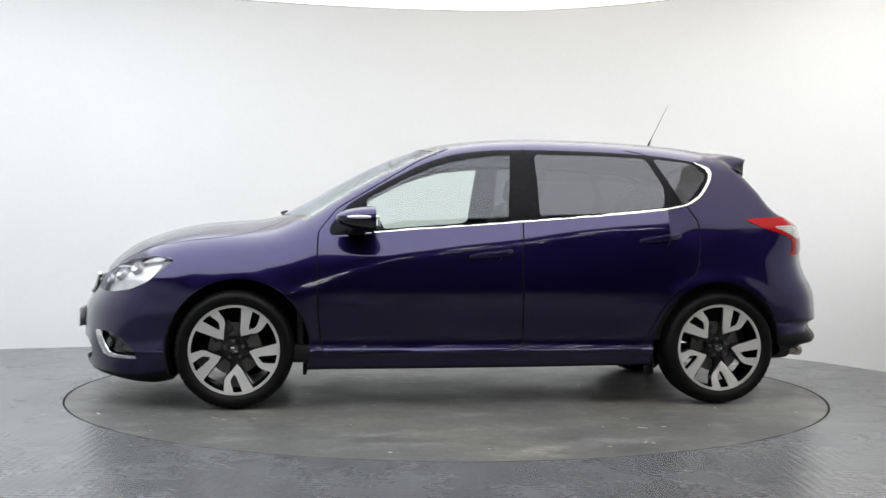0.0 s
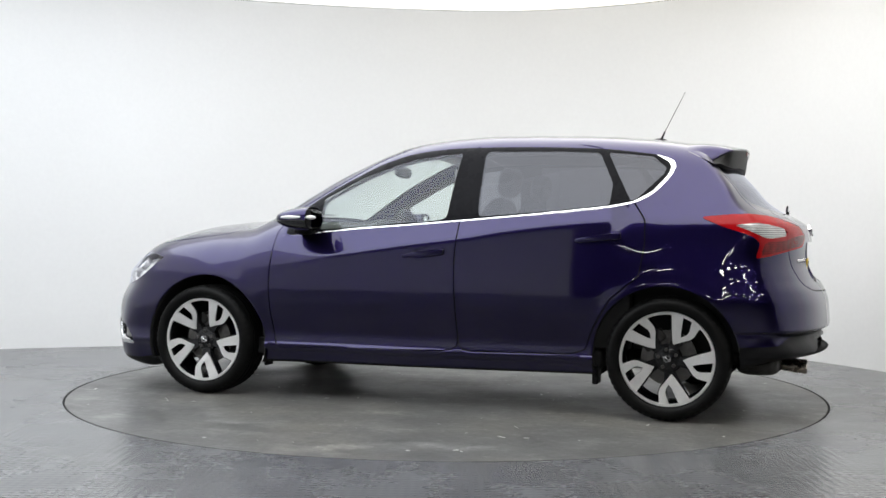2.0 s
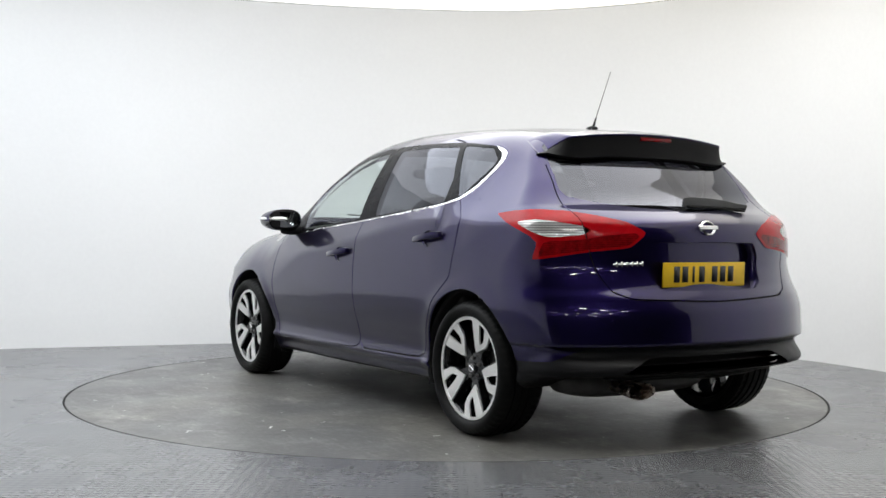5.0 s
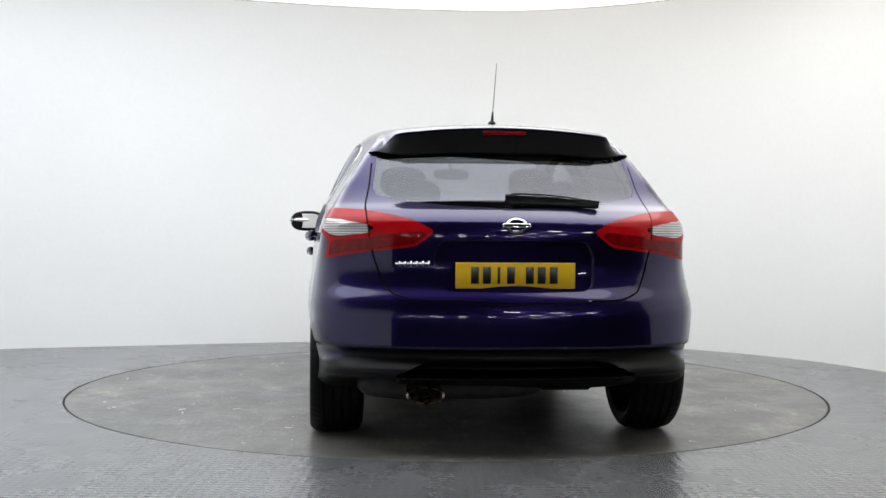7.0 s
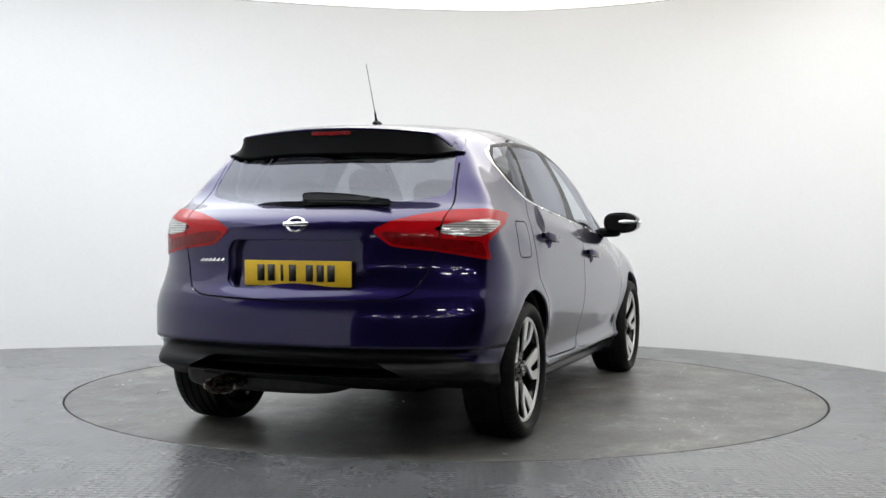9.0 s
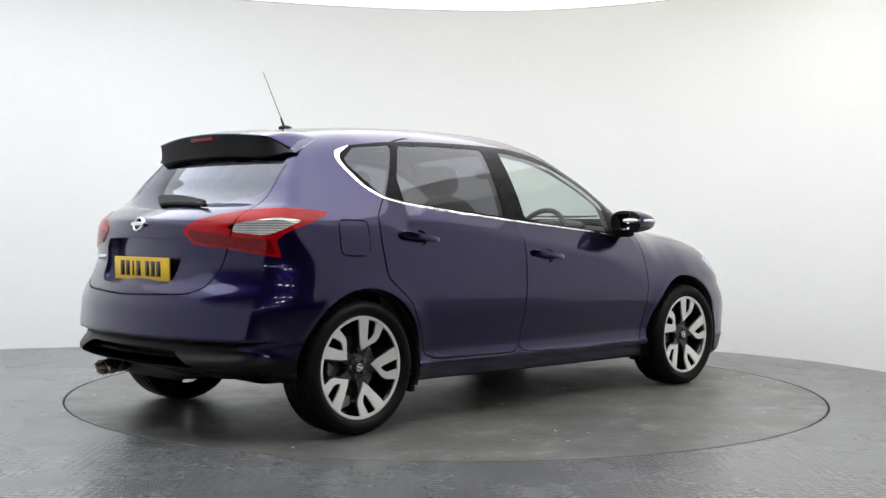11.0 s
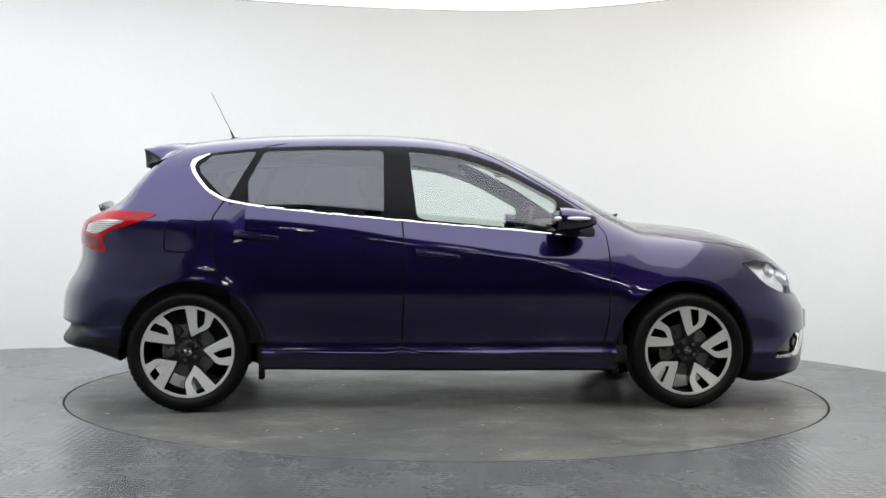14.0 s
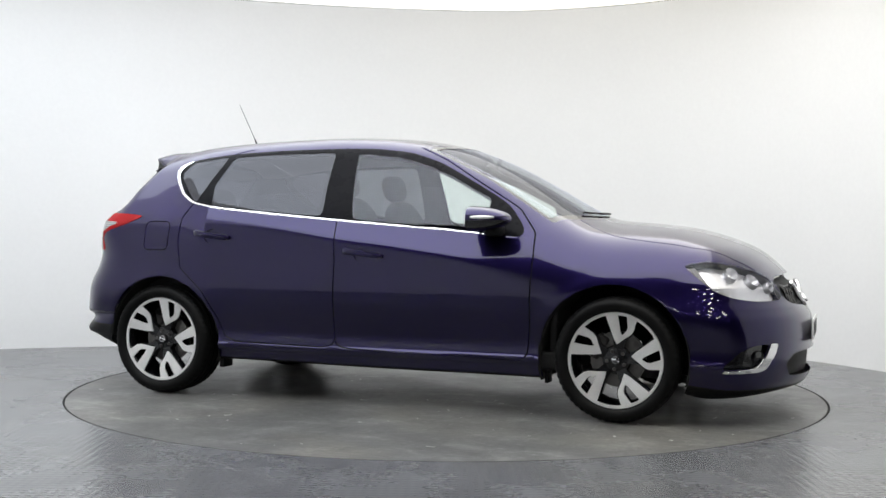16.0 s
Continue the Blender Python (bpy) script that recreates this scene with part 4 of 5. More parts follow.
def build_wheels():
    """One wheel, outer face towards +y, then three more on the same meshes."""
    def wheel_parts():
        made = []
        bm = bmesh.new()
        lathe(bm, [(0.243, 0.0), (0.246, -0.006), (0.238, -0.012), (0.226, -0.03), (0.218, -0.09), (0.222, -0.19), (0.238, -0.205), (0.242, -0.20)], 96, "y")
        lathe(bm, [(0.0005, -0.030), (0.05, -0.030), (0.068, -0.036), (0.075, -0.05), (0.07, -0.09)], 48, "y")
        made.append(("wheel", sharp(bm, 40), WHEEL_BLACK, None, "black alloy wheel with machined silver spokes"))
        bm = bmesh.new()
        lathe(bm, [(0.2275, -0.006), (0.2285, 0.001), (0.242, 0.002), (0.2455, -0.003), (0.2455, -0.008)], 96, "y")
        made.append(("rim_lip", sharp(bm, 40), ALLOY, "w", "machined silver rim edge"))
        R = 0.236
        out = [(-0.045, 0.335), (-0.13, 0.44), (-0.385, 0.885), (-0.375, 0.935), (-0.145, 0.972), (-0.02, 0.63), (0.03, 0.555), (0.105, 0.66), (0.12, 0.735), (0.062, 0.975), (0.20, 0.962), (0.275, 0.925), (0.262, 0.70), (0.215, 0.60), (0.10, 0.49)]
        for i in range(5):
            rot = pose(0, 0, 0, 0, 72 * i, 0)
            bm = bmesh.new()
            prism(bm, [(-x * R, z * R) for x, z in out], 0.0, -0.008)
            for v in bm.verts:
                v.co.y -= 0.030 * (1 - min(1, math.hypot(v.co.x, v.co.z) / (0.93 * R))) + 0.002
            bmesh.ops.transform(bm, matrix=rot, verts=bm.verts)
            made.append(("spoke", sharp(bm, 30), ALLOY, "w", "machined silver spoke"))
            bm = bmesh.new()
            prism(bm, [(-x * R, z * R) for x, z in [(-0.10, 0.22), (-0.15, 0.42), (-0.41, 0.87), (-0.40, 0.94), (-0.15, 0.985), (-0.02, 0.64), (0.03, 0.57), (0.10, 0.66), (0.11, 0.735), (0.055, 0.99), (0.29, 0.945), (0.285, 0.70), (0.23, 0.58), (0.12, 0.46), (0.10, 0.22)]], -0.009, -0.055)
            for v in bm.verts:
                v.co.y -= 0.030 * (1 - min(1, math.hypot(v.co.x, v.co.z) / (0.93 * R))) + 0.002
            bmesh.ops.transform(bm, matrix=rot, verts=bm.verts)
            made.append(("spoke_back", sharp(bm, 30), WHEEL_BLACK, "w", "black"))
            a = radians(90 + 36 + 72 * i)
            bm = bmesh.new()
            lathe(bm, [(0.0005, -0.020), (0.0075, -0.020), (0.0095, -0.024), (0.0095, -0.04)], 12, "y", (0.047 * math.cos(a), 0, 0.047 * math.sin(a)))
            made.append(("wheel_bolt", sharp(bm), STEEL, "w", "bright steel"))
        bm = bmesh.new()
        lathe(bm, [(0.0005, -0.016), (0.022, -0.018), (0.026, -0.024), (0.026, -0.035)], 32, "y")
        made.append(("hub_cap", sharp(bm, 40), BLACK_GLOSS, "w", "gloss black"))
        bm = bmesh.new()
        lathe(bm, [(0.014, -0.016), (0.014, -0.013), (0.019, -0.013), (0.019, -0.016)], 28, "y")
        box(bm, -0.021, 0.021, -0.017, -0.012, -0.004, 0.004, 0.001)
        made.append(("hub_badge", sharp(bm), CHROME, "w", "plain chrome ring and bar"))
        bm = bmesh.new()
        lathe(bm, [(0.07, -0.075), (0.075, -0.075), (0.142, -0.075), (0.142, -0.097), (0.07, -0.097)], 64, "y")
        made.append(("brake_disc", sharp(bm), STEEL, "w", "bare steel"))
        bm = bmesh.new()
        box(bm, 0.085, 0.15, -0.13, -0.062, -0.065, 0.065, 0.012, pose(0, 0, 0, 0, -20, 0))
        made.append(("brake_calliper", sharp(bm), CAST, "w", "cast grey"))
        # tyre with grooves and notched shoulders
        bm = bmesh.new()
        prof = [(0.243, -0.004), (0.248, 0.008), (0.262, 0.020), (0.280, 0.024), (0.294, 0.020), (0.305, 0.010), (0.312, 0.001), (0.3165, -0.012), (0.3185, -0.034), (0.3120, -0.036), (0.3120, -0.044), (0.3192, -0.046),
                (0.3200, -0.074), (0.3130, -0.076), (0.3130, -0.086), (0.3200, -0.088), (0.3200, -0.116), (0.3130, -0.118), (0.3130, -0.128), (0.3192, -0.130), (0.3185, -0.158), (0.3120, -0.160), (0.3120, -0.168),
                (0.3165, -0.192), (0.305, -0.210), (0.280, -0.224), (0.248, -0.212), (0.243, -0.20)]
        seg = 168
        rings = []
        for j, (r, o) in enumerate(prof):
            ring = []
            for i in range(seg):
                a = 2 * math.pi * i / seg
                cut = 0.0045 if (j in (5, 6, 7, 22, 23) and i % 3 == 0) else 0
                ring.append(bm.verts.new(((r - cut) * math.cos(a), o, (r - cut) * math.sin(a))))
            rings.append(ring)
        for a, b in zip(rings, rings[1:]):
            for i in range(seg):
                bm.faces.new((a[i], a[(i + 1) % seg], b[(i + 1) % seg], b[i]))
        made.append(("tyre", sharp(bm, 35), RUBBER, "w", "black rubber tyre with grooved tread"))
        return made

    meshes = []
    for name, bm, m, up, label in wheel_parts():
        me = bpy.data.meshes.new(name)
        bm.to_mesh(me)
        bm.free()
        me.materials.append(m)
        me.polygons.foreach_set("use_smooth", [True] * len(me.polygons))
        meshes.append((name, me, up, label))
    for x, side, spin in ((1, 1, 33), (-1, 1, 29), (1, -1, 11), (-1, -1, 20)):
        hub = None
        for name, me, up, label in meshes:
            ob = tagged(new(name, me), label)
            if up is None:
                hub = ob
                ob.parent = CAR
                ob.matrix_basis = pose(x * WHEEL_X, side * 0.855, 0.3195) @ (pose(0, 0, 0) if side > 0 else pose(0, 0, 0, 0, 0, 180)) @ pose(0, 0, 0, 0, -spin, 0)
            else:
                ob.parent = hub
    # arch liners
    for cx, r in ARCHES:
        for s in (1, -1):
            bm = bmesh.new()
            prof = [(r + 0.004, 0.842), (r - 0.004, 0.830), (r + 0.004, 0.80), (r + 0.004, 0.46), (0.10, 0.46)]
            lathe(bm, [(q, o * s) for q, o in prof], 56, "y", (cx, 0, WHEEL_Z), (radians(-18), radians(198 if cx > 0 else 178)))
            part("arch_liner", sharp(bm), LINER, CAR, "dark felt")
    # axles close the view under the car
    for x in (1, -1):
        bm = bmesh.new()
        tube(bm, [(x * WHEEL_X, -0.66, 0.27), (x * WHEEL_X, -0.4, 0.24), (x * WHEEL_X, 0.4, 0.24), (x * WHEEL_X, 0.66, 0.27)], 0.035, 12)
        part("axle_beam", bm, CAST, CAR, "dark steel")


def build_handles():
    for x, z in BOWLS:
        for s in (1, -1):
            bm = bmesh.new()
            p, _ = on_skin(x, 0.88, z)
            n = 16
            rings = []
            for i in range(n + 1):
                u = i / n
                xx = x + 0.118 - 0.236 * u
                zz = z - 0.006 + 0.028 * u
                bow = 0.010 + 0.026 * math.sin(math.pi * min(1, max(0, u))) ** 0.6
                q, _ = on_skin(xx, 0.88, zz)
                h = 0.013 + 0.006 * u
                if i in (0, n):
                    h *= 0.7
                rings.append([bm.verts.new(((q.x), (q.y + bow + dy * (0.012 if dy > 0 else 0.009)) * s, zz + dz * h)) for dy, dz in ((1, 0.3), (0.8, 0.85), (0, 1), (-1, 0.8), (-1, -0.8), (0, -1), (0.8, -0.85), (1, -0.3))])
            for a, b in zip(rings, rings[1:]):
                for k in range(8):
                    bm.faces.new((a[k], a[(k + 1) % 8], b[(k + 1) % 8], b[k]))
            bm.faces.new(rings[0])
            bm.faces.new(rings[-1][::-1])
            box(bm, x - 0.10, x - 0.075, min(s * (p.y - 0.01), s * (p.y + 0.02)), max(s * (p.y - 0.01), s * (p.y + 0.02)), z + 0.008, z + 0.03)
            box(bm, x + 0.085, x + 0.105, min(s * (p.y - 0.01), s * (p.y + 0.02)), max(s * (p.y - 0.01), s * (p.y + 0.02)), z - 0.012, z + 0.006)
            part("door_handle", sharp(bm, 50), PAINT, CAR)


def superell(bm, c, r, e1=0.6, e2=0.6, nu=28, nv=18, cut=None):
    def pw(a, e):
        return math.copysign(abs(a) ** e, a)
    rings = []
    for j in range(nv + 1):
        v = -math.pi / 2 + math.pi * j / nv
        ring = []
        for i in range(nu):
            u = 2 * math.pi * i / nu
            ring.append(bm.verts.new((c[0] + r[0] * pw(math.cos(v), e1) * pw(math.cos(u), e2), c[1] + r[1] * pw(math.cos(v), e1) * pw(math.sin(u), e2), c[2] + r[2] * pw(math.sin(v), e1))))
        rings.append(ring)
    for a, b in zip(rings, rings[1:]):
        for i in range(nu):
            bm.faces.new((a[i], a[(i + 1) % nu], b[(i + 1) % nu], b[i]))
    bmesh.ops.remove_doubles(bm, verts=bm.verts, dist=1e-5)
    return bm


def build_mirrors():
    for s in (1, -1):
        c = (0.66, s * 0.925, 1.028)

        def shape(q):
            # flat behind, tapering forwards and towards the door
            d = (q.x - 0.60) / 0.2
            q.z = 1.028 + (q.z - 1.028) * (1 - 0.35 * max(0, d) ** 1.5)
            q.z += 0.012 * (1 - abs(q.y) / 1.0)
            return q
        bm = bmesh.new()
        superell(bm, (0.67, s * 0.925, 1.028), (0.145, 0.112, 0.068), 0.75, 0.75)
        bmesh.ops.bisect_plane(bm, geom=bm.verts[:] + bm.edges[:] + bm.faces[:], plane_co=(0.605, 0, 0), plane_no=(-1, 0, 0), clear_outer=True)
        for v in bm.verts:
            shape(v.co)
        low = bm.copy()
        bmesh.ops.bisect_plane(bm, geom=bm.verts[:] + bm.edges[:] + bm.faces[:], plane_co=(0, 0, 1.022), plane_no=(0, 0, -1), clear_outer=True)
        bmesh.ops.bisect_plane(low, geom=low.verts[:] + low.edges[:] + low.faces[:], plane_co=(0, 0, 1.022), plane_no=(0, 0, 1), clear_outer=True)
        mir = part("door_mirror", bm, PAINT, CAR, "violet cap over a gloss black shell")
        part("lower_shell", low, BLACK_GLOSS, mir, "gloss black")
        bm = bmesh.new()
        superell(bm, (0.608, s * 0.925, 1.028), (0.006, 0.095, 0.055), 0.5, 0.5)
        part("bezel", bm, BLACK_PLASTIC, mir)
        bm = bmesh.new()
        rim = []
        for i in range(36):
            a = 2 * math.pi * i / 36
            ca, sa = math.cos(a), math.sin(a)
            rim.append((0.084 * math.copysign(abs(ca) ** 0.6, ca), 0.047 * math.copysign(abs(sa) ** 0.6, sa)))
        prism(bm, rim, 0.0, 0.003)
        bmesh.ops.transform(bm, matrix=pose(0.600, s * 0.925, 1.03) @ pose(0, 0, 0, 0, 0, 90 - 9 * s) @ pose(0, 0, 0, 0, 0, 0), verts=bm.verts)
        part("mirror_glass", sharp(bm), MIRROR, mir, "silvered mirror glass")
        bm = bmesh.new()
        superell(bm, (0.685, s * 0.960, 1.036), (0.105, 0.084, 0.017), 0.8, 0.9)
        part("indicator", bm, WHITE_PLATE, mir, "clear indicator strip")
        bm = bmesh.new()
        superell(bm, (0.70, s * 0.83, 0.968), (0.05, 0.08, 0.03), 0.6, 0.8)
        part("mount", bm, BLACK_PLASTIC, mir, "black")


def build_tail_details():
    # registration plate behind, writing as plain bars
    bm = bmesh.new()
    box(bm, -0.004, 0.004, -0.26, 0.26, -0.056, 0.056, 0.003)
    plate = part("rear_number_plate", sharp(bm), YELLOW, CAR, "yellow plate with black bars")
    plate.matrix_basis = pose(-2.014, 0.0, 0.772, 0, -2, 0)
    for i in range(7):
        y = 0.165 - i * 0.052 - (0.03 if i > 3 else 0)
        bm = bmesh.new()
        box(bm, -0.0012, 0.0012, -0.017 if i != 2 else -0.006, 0.017 if i != 2 else 0.006, -0.036, 0.036)
        b = part("bar", bm, INK, plate)
        b.location = (-0.0052, y + 0.012, 0.002)
    # front plate
    bm = bmesh.new()
    box(bm, -0.004, 0.004, -0.26, 0.26, -0.056, 0.056, 0.003)
    fp = part("front_number_plate", sharp(bm), WHITE_PLATE, CAR, "white plate with black bars")
    fp.matrix_basis = pose(2.269, 0, 0.455)
    for i in range(7):
        bm = bmesh.new()
        box(bm, -0.0012, 0.0012, -0.017, 0.017, -0.036, 0.036)
        b = part("bar", bm, INK, fp)
        b.location = (0.0052, 0.177 - i * 0.052 - (0.03 if i > 3 else 0), 0.002)
    # badges: plain ring and bar, and a row of plain bars
    for name, x, z, d in (("tailgate_badge", -2.045, 0.990, -1), ("grille_badge", 2.235, 0.655, 1)):
        p, n = on_skin(x, 0, z)
        q = n.to_track_quat("Y", "Z").to_matrix().to_4x4()
        bm = bmesh.new()
        lathe(bm, [(0.027, 0.0), (0.028, 0.008), (0.032, 0.011), (0.038, 0.008), (0.040, 0.0)], 40, "y")
        bmesh.ops.scale(bm, vec=(1.22, 1, 0.92), verts=bm.verts)
        box(bm, -0.060, 0.060, 0.003, 0.014, -0.010, 0.010, 0.004)
        bmesh.ops.transform(bm, matrix=Matrix.Translation(p) @ q, verts=bm.verts)
        part(name, sharp(bm), CHROME, CAR, "plain chrome ring and bar")
    for i in range(6):
        bm = bmesh.new()
        y = 0.530 - i * 0.0275
        p, n = on_skin(-2.06, y, 0.826)
        q = n.to_track_quat("Y", "Z").to_matrix().to_4x4()
        box(bm, -0.010, 0.010, 0.0, 0.004, -0.0035, 0.0035)
        box(bm, -0.010, -0.005, 0.0, 0.004, -0.011, 0.011)
        bmesh.ops.transform(bm, matrix=Matrix.Translation(p) @ q, verts=bm.verts)
        part("badge_bar", sharp(bm), CHROME, CAR, "small chrome bar")
    # rear wiper
    bm = bmesh.new()
    rings = []
    for i in range(13):
        u = i / 12
        y = 0.03 - 0.42 * u
        z = 1.092 + 0.010 * math.sin(math.pi * u) - 0.006 * u
        p, n = on_skin(-1.90, y, z)
        h = 0.026 * (1 - 0.75 * u ** 2) * (0.75 if i == 0 else 1)
        rings.append([bm.verts.new(p + n * (0.012 + 0.020 * a) + Vector((0, 0, h * b))) for a, b in ((0, -1), (1, -0.8), (1.4, 0), (1, 0.8), (0, 1), (-0.2, 0))])
    for a, b in zip(rings, rings[1:]):
        for k in range(6):
            bm.faces.new((a[k], a[(k + 1) % 6], b[(k + 1) % 6], b[k]))
    bm.faces.new(rings[0][::-1])
    bm.faces.new(rings[-1])
    wiper = part("rear_wiper", sharp(bm, 50), BLACK_GLOSS, CAR, "black")
    bm = bmesh.new()
    pts = []
    for i in range(11):
        p, n = on_skin(-1.90, 0.0 - 0.38 * i / 10, 1.066 + 0.012 * i / 10)
        pts.append(p + n * 0.010)
    tube(bm, pts, 0.007, 8)
    part("wiper_blade", bm, RUBBER, wiper, "black rubber")
    # aerial
    p, n = on_skin(-1.192, 0, 1.5)
    bm = bmesh.new()
    superell(bm, (p.x + 0.01, 0, p.z + 0.004), (0.045, 0.019, 0.016), 1.0, 1.0)
    aer = part("aerial", bm, BLACK_PLASTIC, CAR, "thin black whip aerial")
    aer.location.y = -0.018
    bm = bmesh.new()
    tube(bm, [(p.x, 0, p.z + 0.01), (p.x - 0.022, 0, p.z + 0.06)], 0.0075, 10, 0.55)
    part("aerial_foot", bm, BLACK_PLASTIC, aer)
    bm = bmesh.new()
    tube(bm, [(p.x - 0.022, 0, p.z + 0.06), (p.x - 0.08, 0, p.z + 0.175), (p.x - 0.135, 0, p.z + 0.285)], 0.0019, 8, 0.8)
    part("aerial_mast", bm, BLACK_PLASTIC, aer)
    # exhaust and silencer
    bm = bmesh.new()
    lathe(bm, [(0.030, -1.86), (0.042, -1.90), (0.044, -2.02), (0.041, -2.024), (0.038, -2.02), (0.036, -1.9)], 32, "x", (0, 0, 0))
    for v in bm.verts:
        v.co.y = v.co.y * 1.9 + 0.385
        v.co.z = v.co.z * 0.85 + 0.272 + 0.10 * (v.co.x + 1.9)
    part("exhaust_tip", sharp(bm, 50), BURNT, CAR, "sooty polished steel")
    bm = bmesh.new()
    superell(bm, (-1.78, 0.25, 0.29), (0.12, 0.42, 0.075), 0.6, 0.5)
    part("silencer", bm, CAST, CAR, "dull grey steel")
    bm = bmesh.new()
    superell(bm, (-1.66, 0.0, 0.33), (0.25, 0.62, 0.075), 0.5, 0.5)
    part("spare_wheel_well", bm, BLACK_PLASTIC, CAR)
    bm = bmesh.new()
    box(bm, -1.97, -1.88, -0.50, 0.50, 0.305, 0.40, 0.01)
    part("rear_underpanel", sharp(bm), BLACK_PLASTIC, CAR, "matt black")
    for s in (1, -1):
        bm = bmesh.new()
        box(bm, -0.985, -0.955, min(s * 0.70, s * 0.80), max(s * 0.70, s * 0.80), 0.165, 0.26, 0.006)
        part("mud_flap", sharp(bm), BLACK_PLASTIC, CAR)
        bm = bmesh.new()
        box(bm, 0.965, 0.985, min(s * 0.70, s * 0.78), max(s * 0.70, s * 0.78), 0.175, 0.24, 0.005)
        part("mud_flap", sharp(bm), BLACK_PLASTIC, CAR)


def build_front_details():
    # grille mesh: slanting bars both ways
    for k in range(-9, 10):
        for d in (1, -1):
            pts = []
            for i in range(9):
                z = 0.592 + 0.145 * i / 8
                y = 0.05 * k + d * (z - 0.66) * 0.55
                lim = 0.33 + 0.09 * (z - 0.60) / 0.1
                if abs(y) < lim:
                    p, n = on_skin(2.2, y, z)
                    pts.append(p - n * 0.012)
            if len(pts) > 2:
                bm = bmesh.new()
                tube(bm, pts, 0.0045, 6)
                part("grille_bar", bm, BLACK_GLOSS, CAR, "gloss black")
    # bright V round the badge
    for s in (1, -1):
        pts = []
        for i in range(13):
            u = i / 12
            z = 0.748 - 0.165 * u
            p, n = on_skin(2.2, s * (0.24 - 0.135 * u), z)
            pts.append(p + n * 0.006)
        bm = bmesh.new()
        tube(bm, pts, 0.013, 10)
        part("grille_v_trim", bm, CHROME, CAR, "bright chrome")
        # lamp units behind the lens
        for x, y, z, r in ((1.88, 0.62, 0.735, 0.040), (1.98, 0.545, 0.712, 0.042), (2.055, 0.45, 0.685, 0.030)):
            p, n = on_skin(x, y, z)
            q = n.to_track_quat("Y", "Z").to_matrix().to_4x4()
            bm = bmesh.new()
            lathe(bm, [(r * 0.45, -0.03), (r * 0.75, -0.016), (r * 0.9, 0.0), (r * 0.95, -0.004), (r * 0.96, -0.03)], 32, "y")
            bmesh.ops.transform(bm, matrix=Matrix.Translation(p - n * 0.022) @ q, verts=bm.verts)
            if s < 0:
                bmesh.ops.scale(bm, vec=(1, -1, 1), verts=bm.verts)
            lamp = part("lamp_bowl", sharp(bm, 60), LAMP_SILVER, CAR, "silvered bowl")
            bm = bmesh.new()
            lathe(bm, [(0.0005, -0.020), (r * 0.25, -0.021), (r * 0.38, -0.025), (r * 0.44, -0.032)], 24, "y")
            bmesh.ops.transform(bm, matrix=Matrix.Translation(p - n * 0.022) @ q, verts=bm.verts)
            if s < 0:
                bmesh.ops.scale(bm, vec=(1, -1, 1), verts=bm.verts)
            part("lamp_lens", sharp(bm, 60), CHROME, lamp, "bright lens")
        # front fog lamp
        p, n = on_skin(2.03, 0.66, 0.345)
        q = n.to_track_quat("Y", "Z").to_matrix().to_4x4()
        bm = bmesh.new()
        lathe(bm, [(0.0005, 0.0), (0.02, -0.001), (0.030, -0.004), (0.034, 0.0), (0.036, -0.02)], 32, "y")
        bmesh.ops.transform(bm, matrix=Matrix.Translation(p - n * 0.010) @ q, verts=bm.verts)
        if s < 0:
            bmesh.ops.scale(bm, vec=(1, -1, 1), verts=bm.verts)
        part("fog_lamp", sharp(bm, 60), BLACK_GLOSS, CAR, "dark glass")
        # windscreen wipers
        bm = bmesh.new()
        pts = []
        for i in range(9):
            u = i / 8
            y = s * 0.08 + 0.42 * u * 1.0 - (0.25 if s > 0 else 0.28)
            x = 1.165 - 0.42 * y * y - 0.04 - 0.015 * u
            p, n = on_skin(x, y, float(top_line(x)))
            pts.append(p + n * 0.012)
        tube(bm, pts, 0.0055, 8)
        part("windscreen_wiper", bm, BLACK_PLASTIC, CAR, "black")


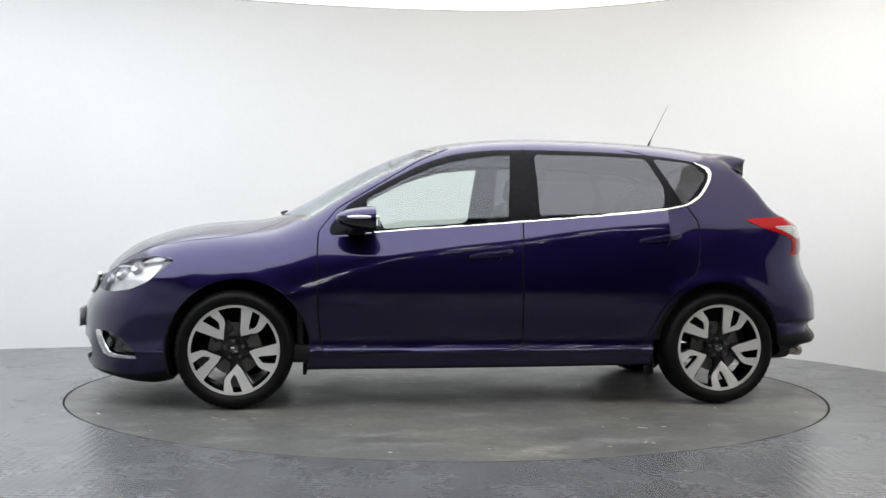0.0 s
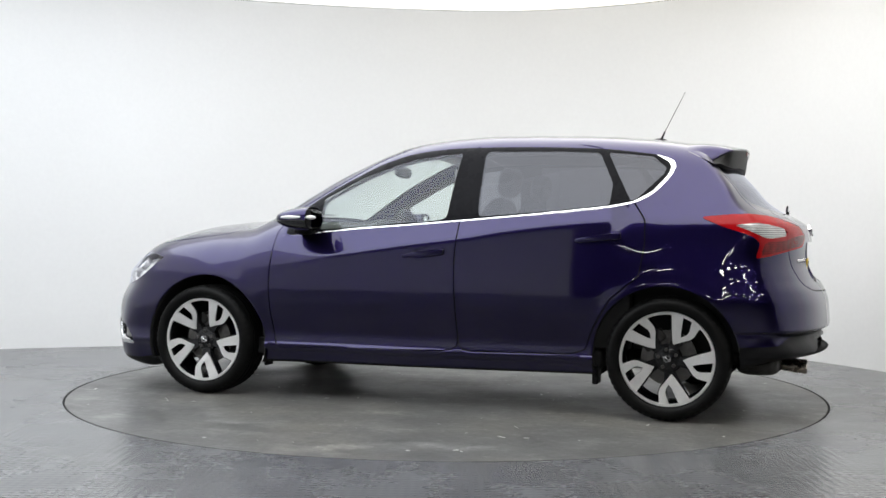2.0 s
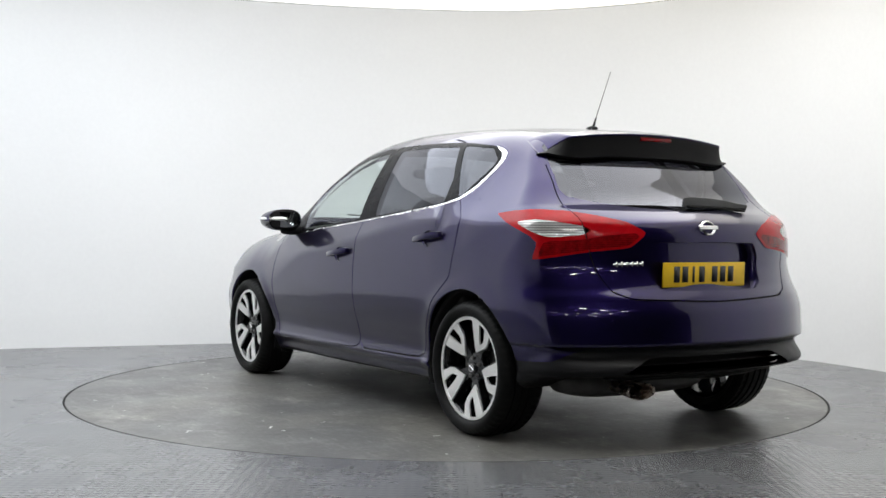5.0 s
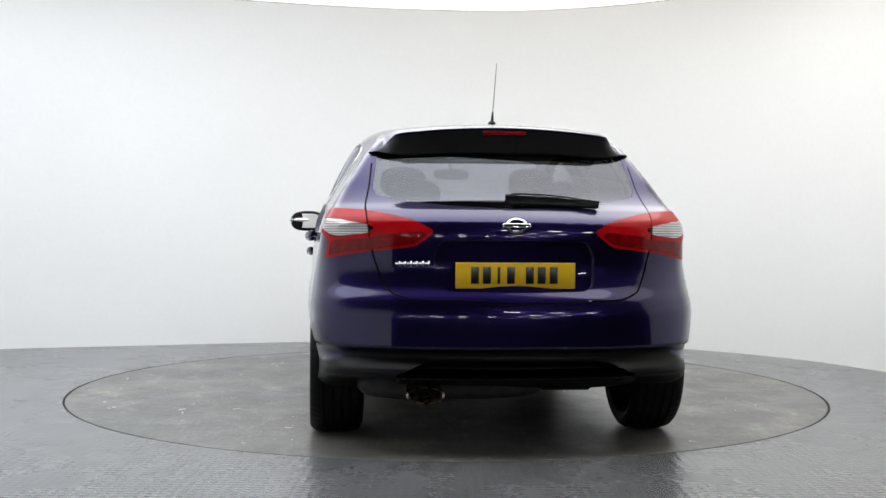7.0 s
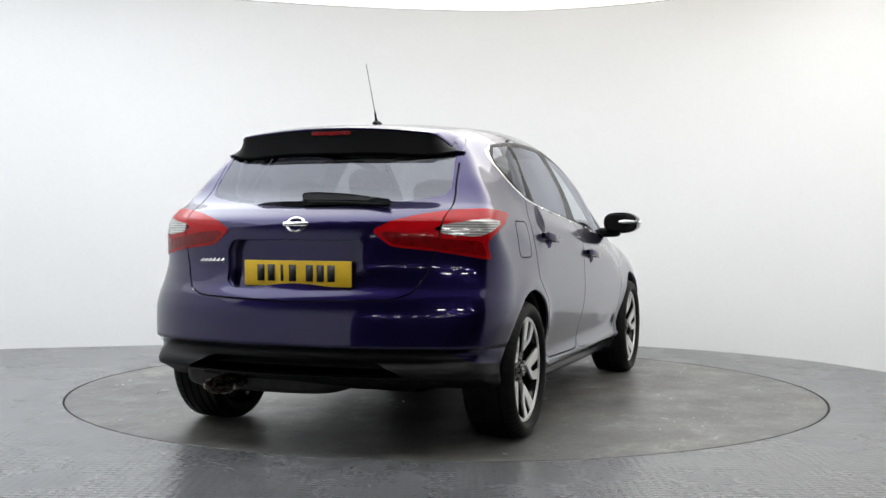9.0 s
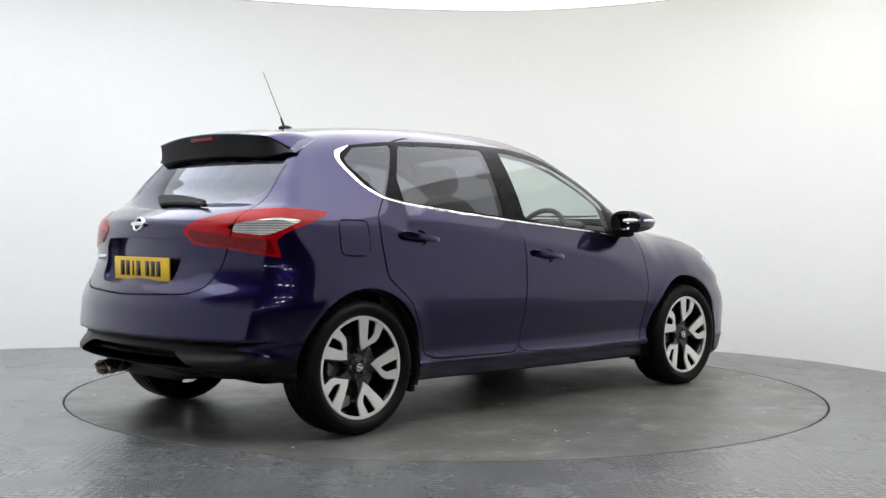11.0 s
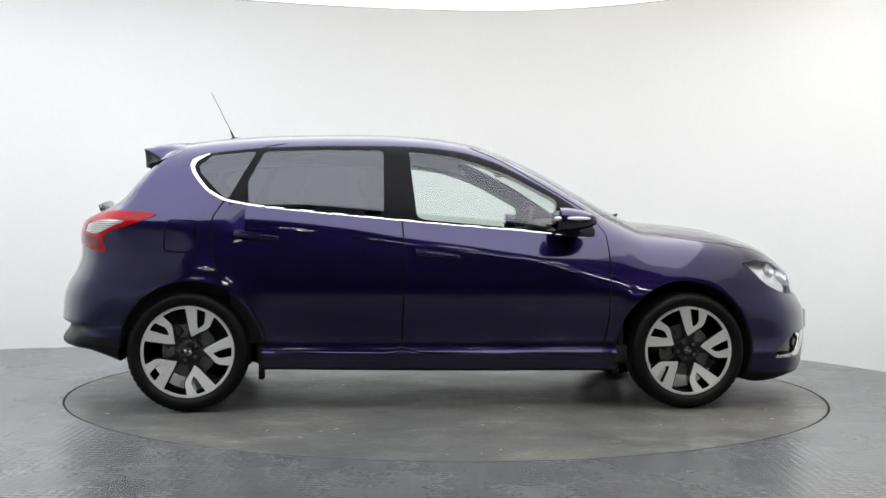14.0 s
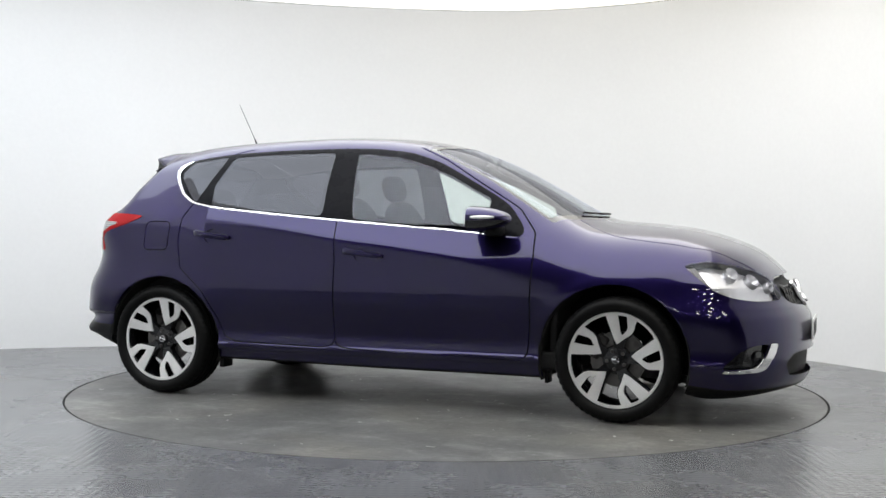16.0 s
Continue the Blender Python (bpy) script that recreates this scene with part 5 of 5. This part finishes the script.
def build_interior():
    cab = lambda name, bm, m, label="": part(name, sharp(bm, 50), m, CAR, label)
    # floor and dash
    cab("cabin_floor", box(bmesh.new(), -1.0, 1.05, -0.76, 0.76, 0.24, 0.34, 0.02), TRIM)
    bm = bmesh.new()
    superell(bm, (0.83, 0, 0.85), (0.28, 0.74, 0.17), 0.6, 0.4)
    cab("dashboard", bm, TRIM)
    cab("bulkhead", box(bmesh.new(), 0.98, 1.02, -0.74, 0.74, 0.3, 0.93, 0.01), TRIM)
    bm = bmesh.new()
    superell(bm, (0.66, -0.37, 0.985), (0.12, 0.17, 0.06), 0.7, 0.6)
    cab("instrument_hood", bm, TRIM)
    for s in (1, -1):
        # seats
        y = 0.37 * s
        bm = bmesh.new()
        superell(bm, (0.10, y, 0.55), (0.27, 0.25, 0.11), 0.5, 0.5)
        seat = cab("front_seat", bm, SEAT, "dark cloth")
        bm = bmesh.new()
        superell(bm, (0, 0, 0), (0.085, 0.235, 0.32), 0.7, 0.6)
        bmesh.ops.transform(bm, matrix=pose(-0.26, y, 0.85, 0, -17, 0), verts=bm.verts)
        part("backrest", bm, SEAT, seat)
        bm = bmesh.new()
        superell(bm, (0, 0, 0), (0.05, 0.13, 0.085), 0.7, 0.6)
        bmesh.ops.transform(bm, matrix=pose(-0.385, y, 1.245, 0, -12, 0), verts=bm.verts)
        part("headrest", bm, SEAT, seat)
        for k in (1, -1):
            bm = bmesh.new()
            tube(bm, [(-0.35, y + 0.06 * k, 1.10), (-0.375, y + 0.06 * k, 1.2)], 0.006, 8)
            part("headrest_post", bm, CHROME, seat, "chrome")
        bm = bmesh.new()
        superell(bm, (0, 0, 0), (0.05, 0.125, 0.075), 0.7, 0.6)
        bmesh.ops.transform(bm, matrix=pose(-1.24, y, 1.14, 0, -15, 0), verts=bm.verts)
        cab("rear_headrest", bm, SEAT)
        # door linings
        bm = bmesh.new()
        box(bm, -1.15, 0.88, min(s * 0.70, s * 0.76), max(s * 0.70, s * 0.76), 0.35, 0.955, 0.015)
        cab("door_lining", bm, TRIM)
        bm = bmesh.new()
        box(bm, -1.70, -1.15, min(s * 0.62, s * 0.68), max(s * 0.62, s * 0.68), 0.35, 0.98, 0.015)
        cab("boot_lining", bm, TRIM)
    bm = bmesh.new()
    superell(bm, (-0.85, 0, 0.56), (0.27, 0.66, 0.11), 0.5, 0.4)
    cab("rear_bench", bm, SEAT, "dark cloth")
    bm = bmesh.new()
    superell(bm, (0, 0, 0), (0.09, 0.64, 0.30), 0.6, 0.4)
    bmesh.ops.transform(bm, matrix=pose(-1.16, 0, 0.82, 0, -18, 0), verts=bm.verts)
    cab("rear_backrest", bm, SEAT)
    cab("parcel_shelf", box(bmesh.new(), -1.80, -1.24, -0.60, 0.60, 0.985, 1.005, 0.006), TRIM)
    # steering wheel on the right-hand side
    bm = bmesh.new()
    pts = [(0.19 * math.cos(a), 0.19 * math.sin(a), 0) for a in [2 * math.pi * i / 40 for i in range(41)]]
    tube(bm, pts, 0.016, 10)
    box(bm, -0.19, 0.19, -0.03, 0.03, -0.02, 0.015, 0.01)
    superell(bm, (0, 0, 0), (0.075, 0.07, 0.03), 0.6, 0.6)
    bmesh.ops.transform(bm, matrix=pose(0.47, -0.37, 0.93, 0, -64, 0) @ pose(0, 0, 0, 0, 0, 90), verts=bm.verts)
    cab("steering_wheel", bm, TRIM, "black rim and boss")
    bm = bmesh.new()
    superell(bm, (0.42, 0, 1.335), (0.025, 0.115, 0.035), 0.7, 0.6)
    cab("interior_mirror", bm, TRIM)
    bm = bmesh.new()
    tube(bm, [(0.44, 0, 1.35), (0.47, 0, 1.40)], 0.012, 8)
    cab("mirror_stalk", bm, TRIM)


build_spoiler()
build_wheels()
build_handles()
build_mirrors()
build_tail_details()
build_front_details()
build_interior()

# ---------------------------------------------------------------- the turning
def turn(t):
    return pose(0, 0, 0, 0, 0, TURN_START + TURN_RATE * t)


def motions():
    times = [0.5 * i for i in range(33)]
    walk(TURNTABLE, [(t, turn(t)) for t in times])
    walk(CAR, [(t, turn(t) @ pose(CAR_X, CAR_Y, 0)) for t in times])


motions()
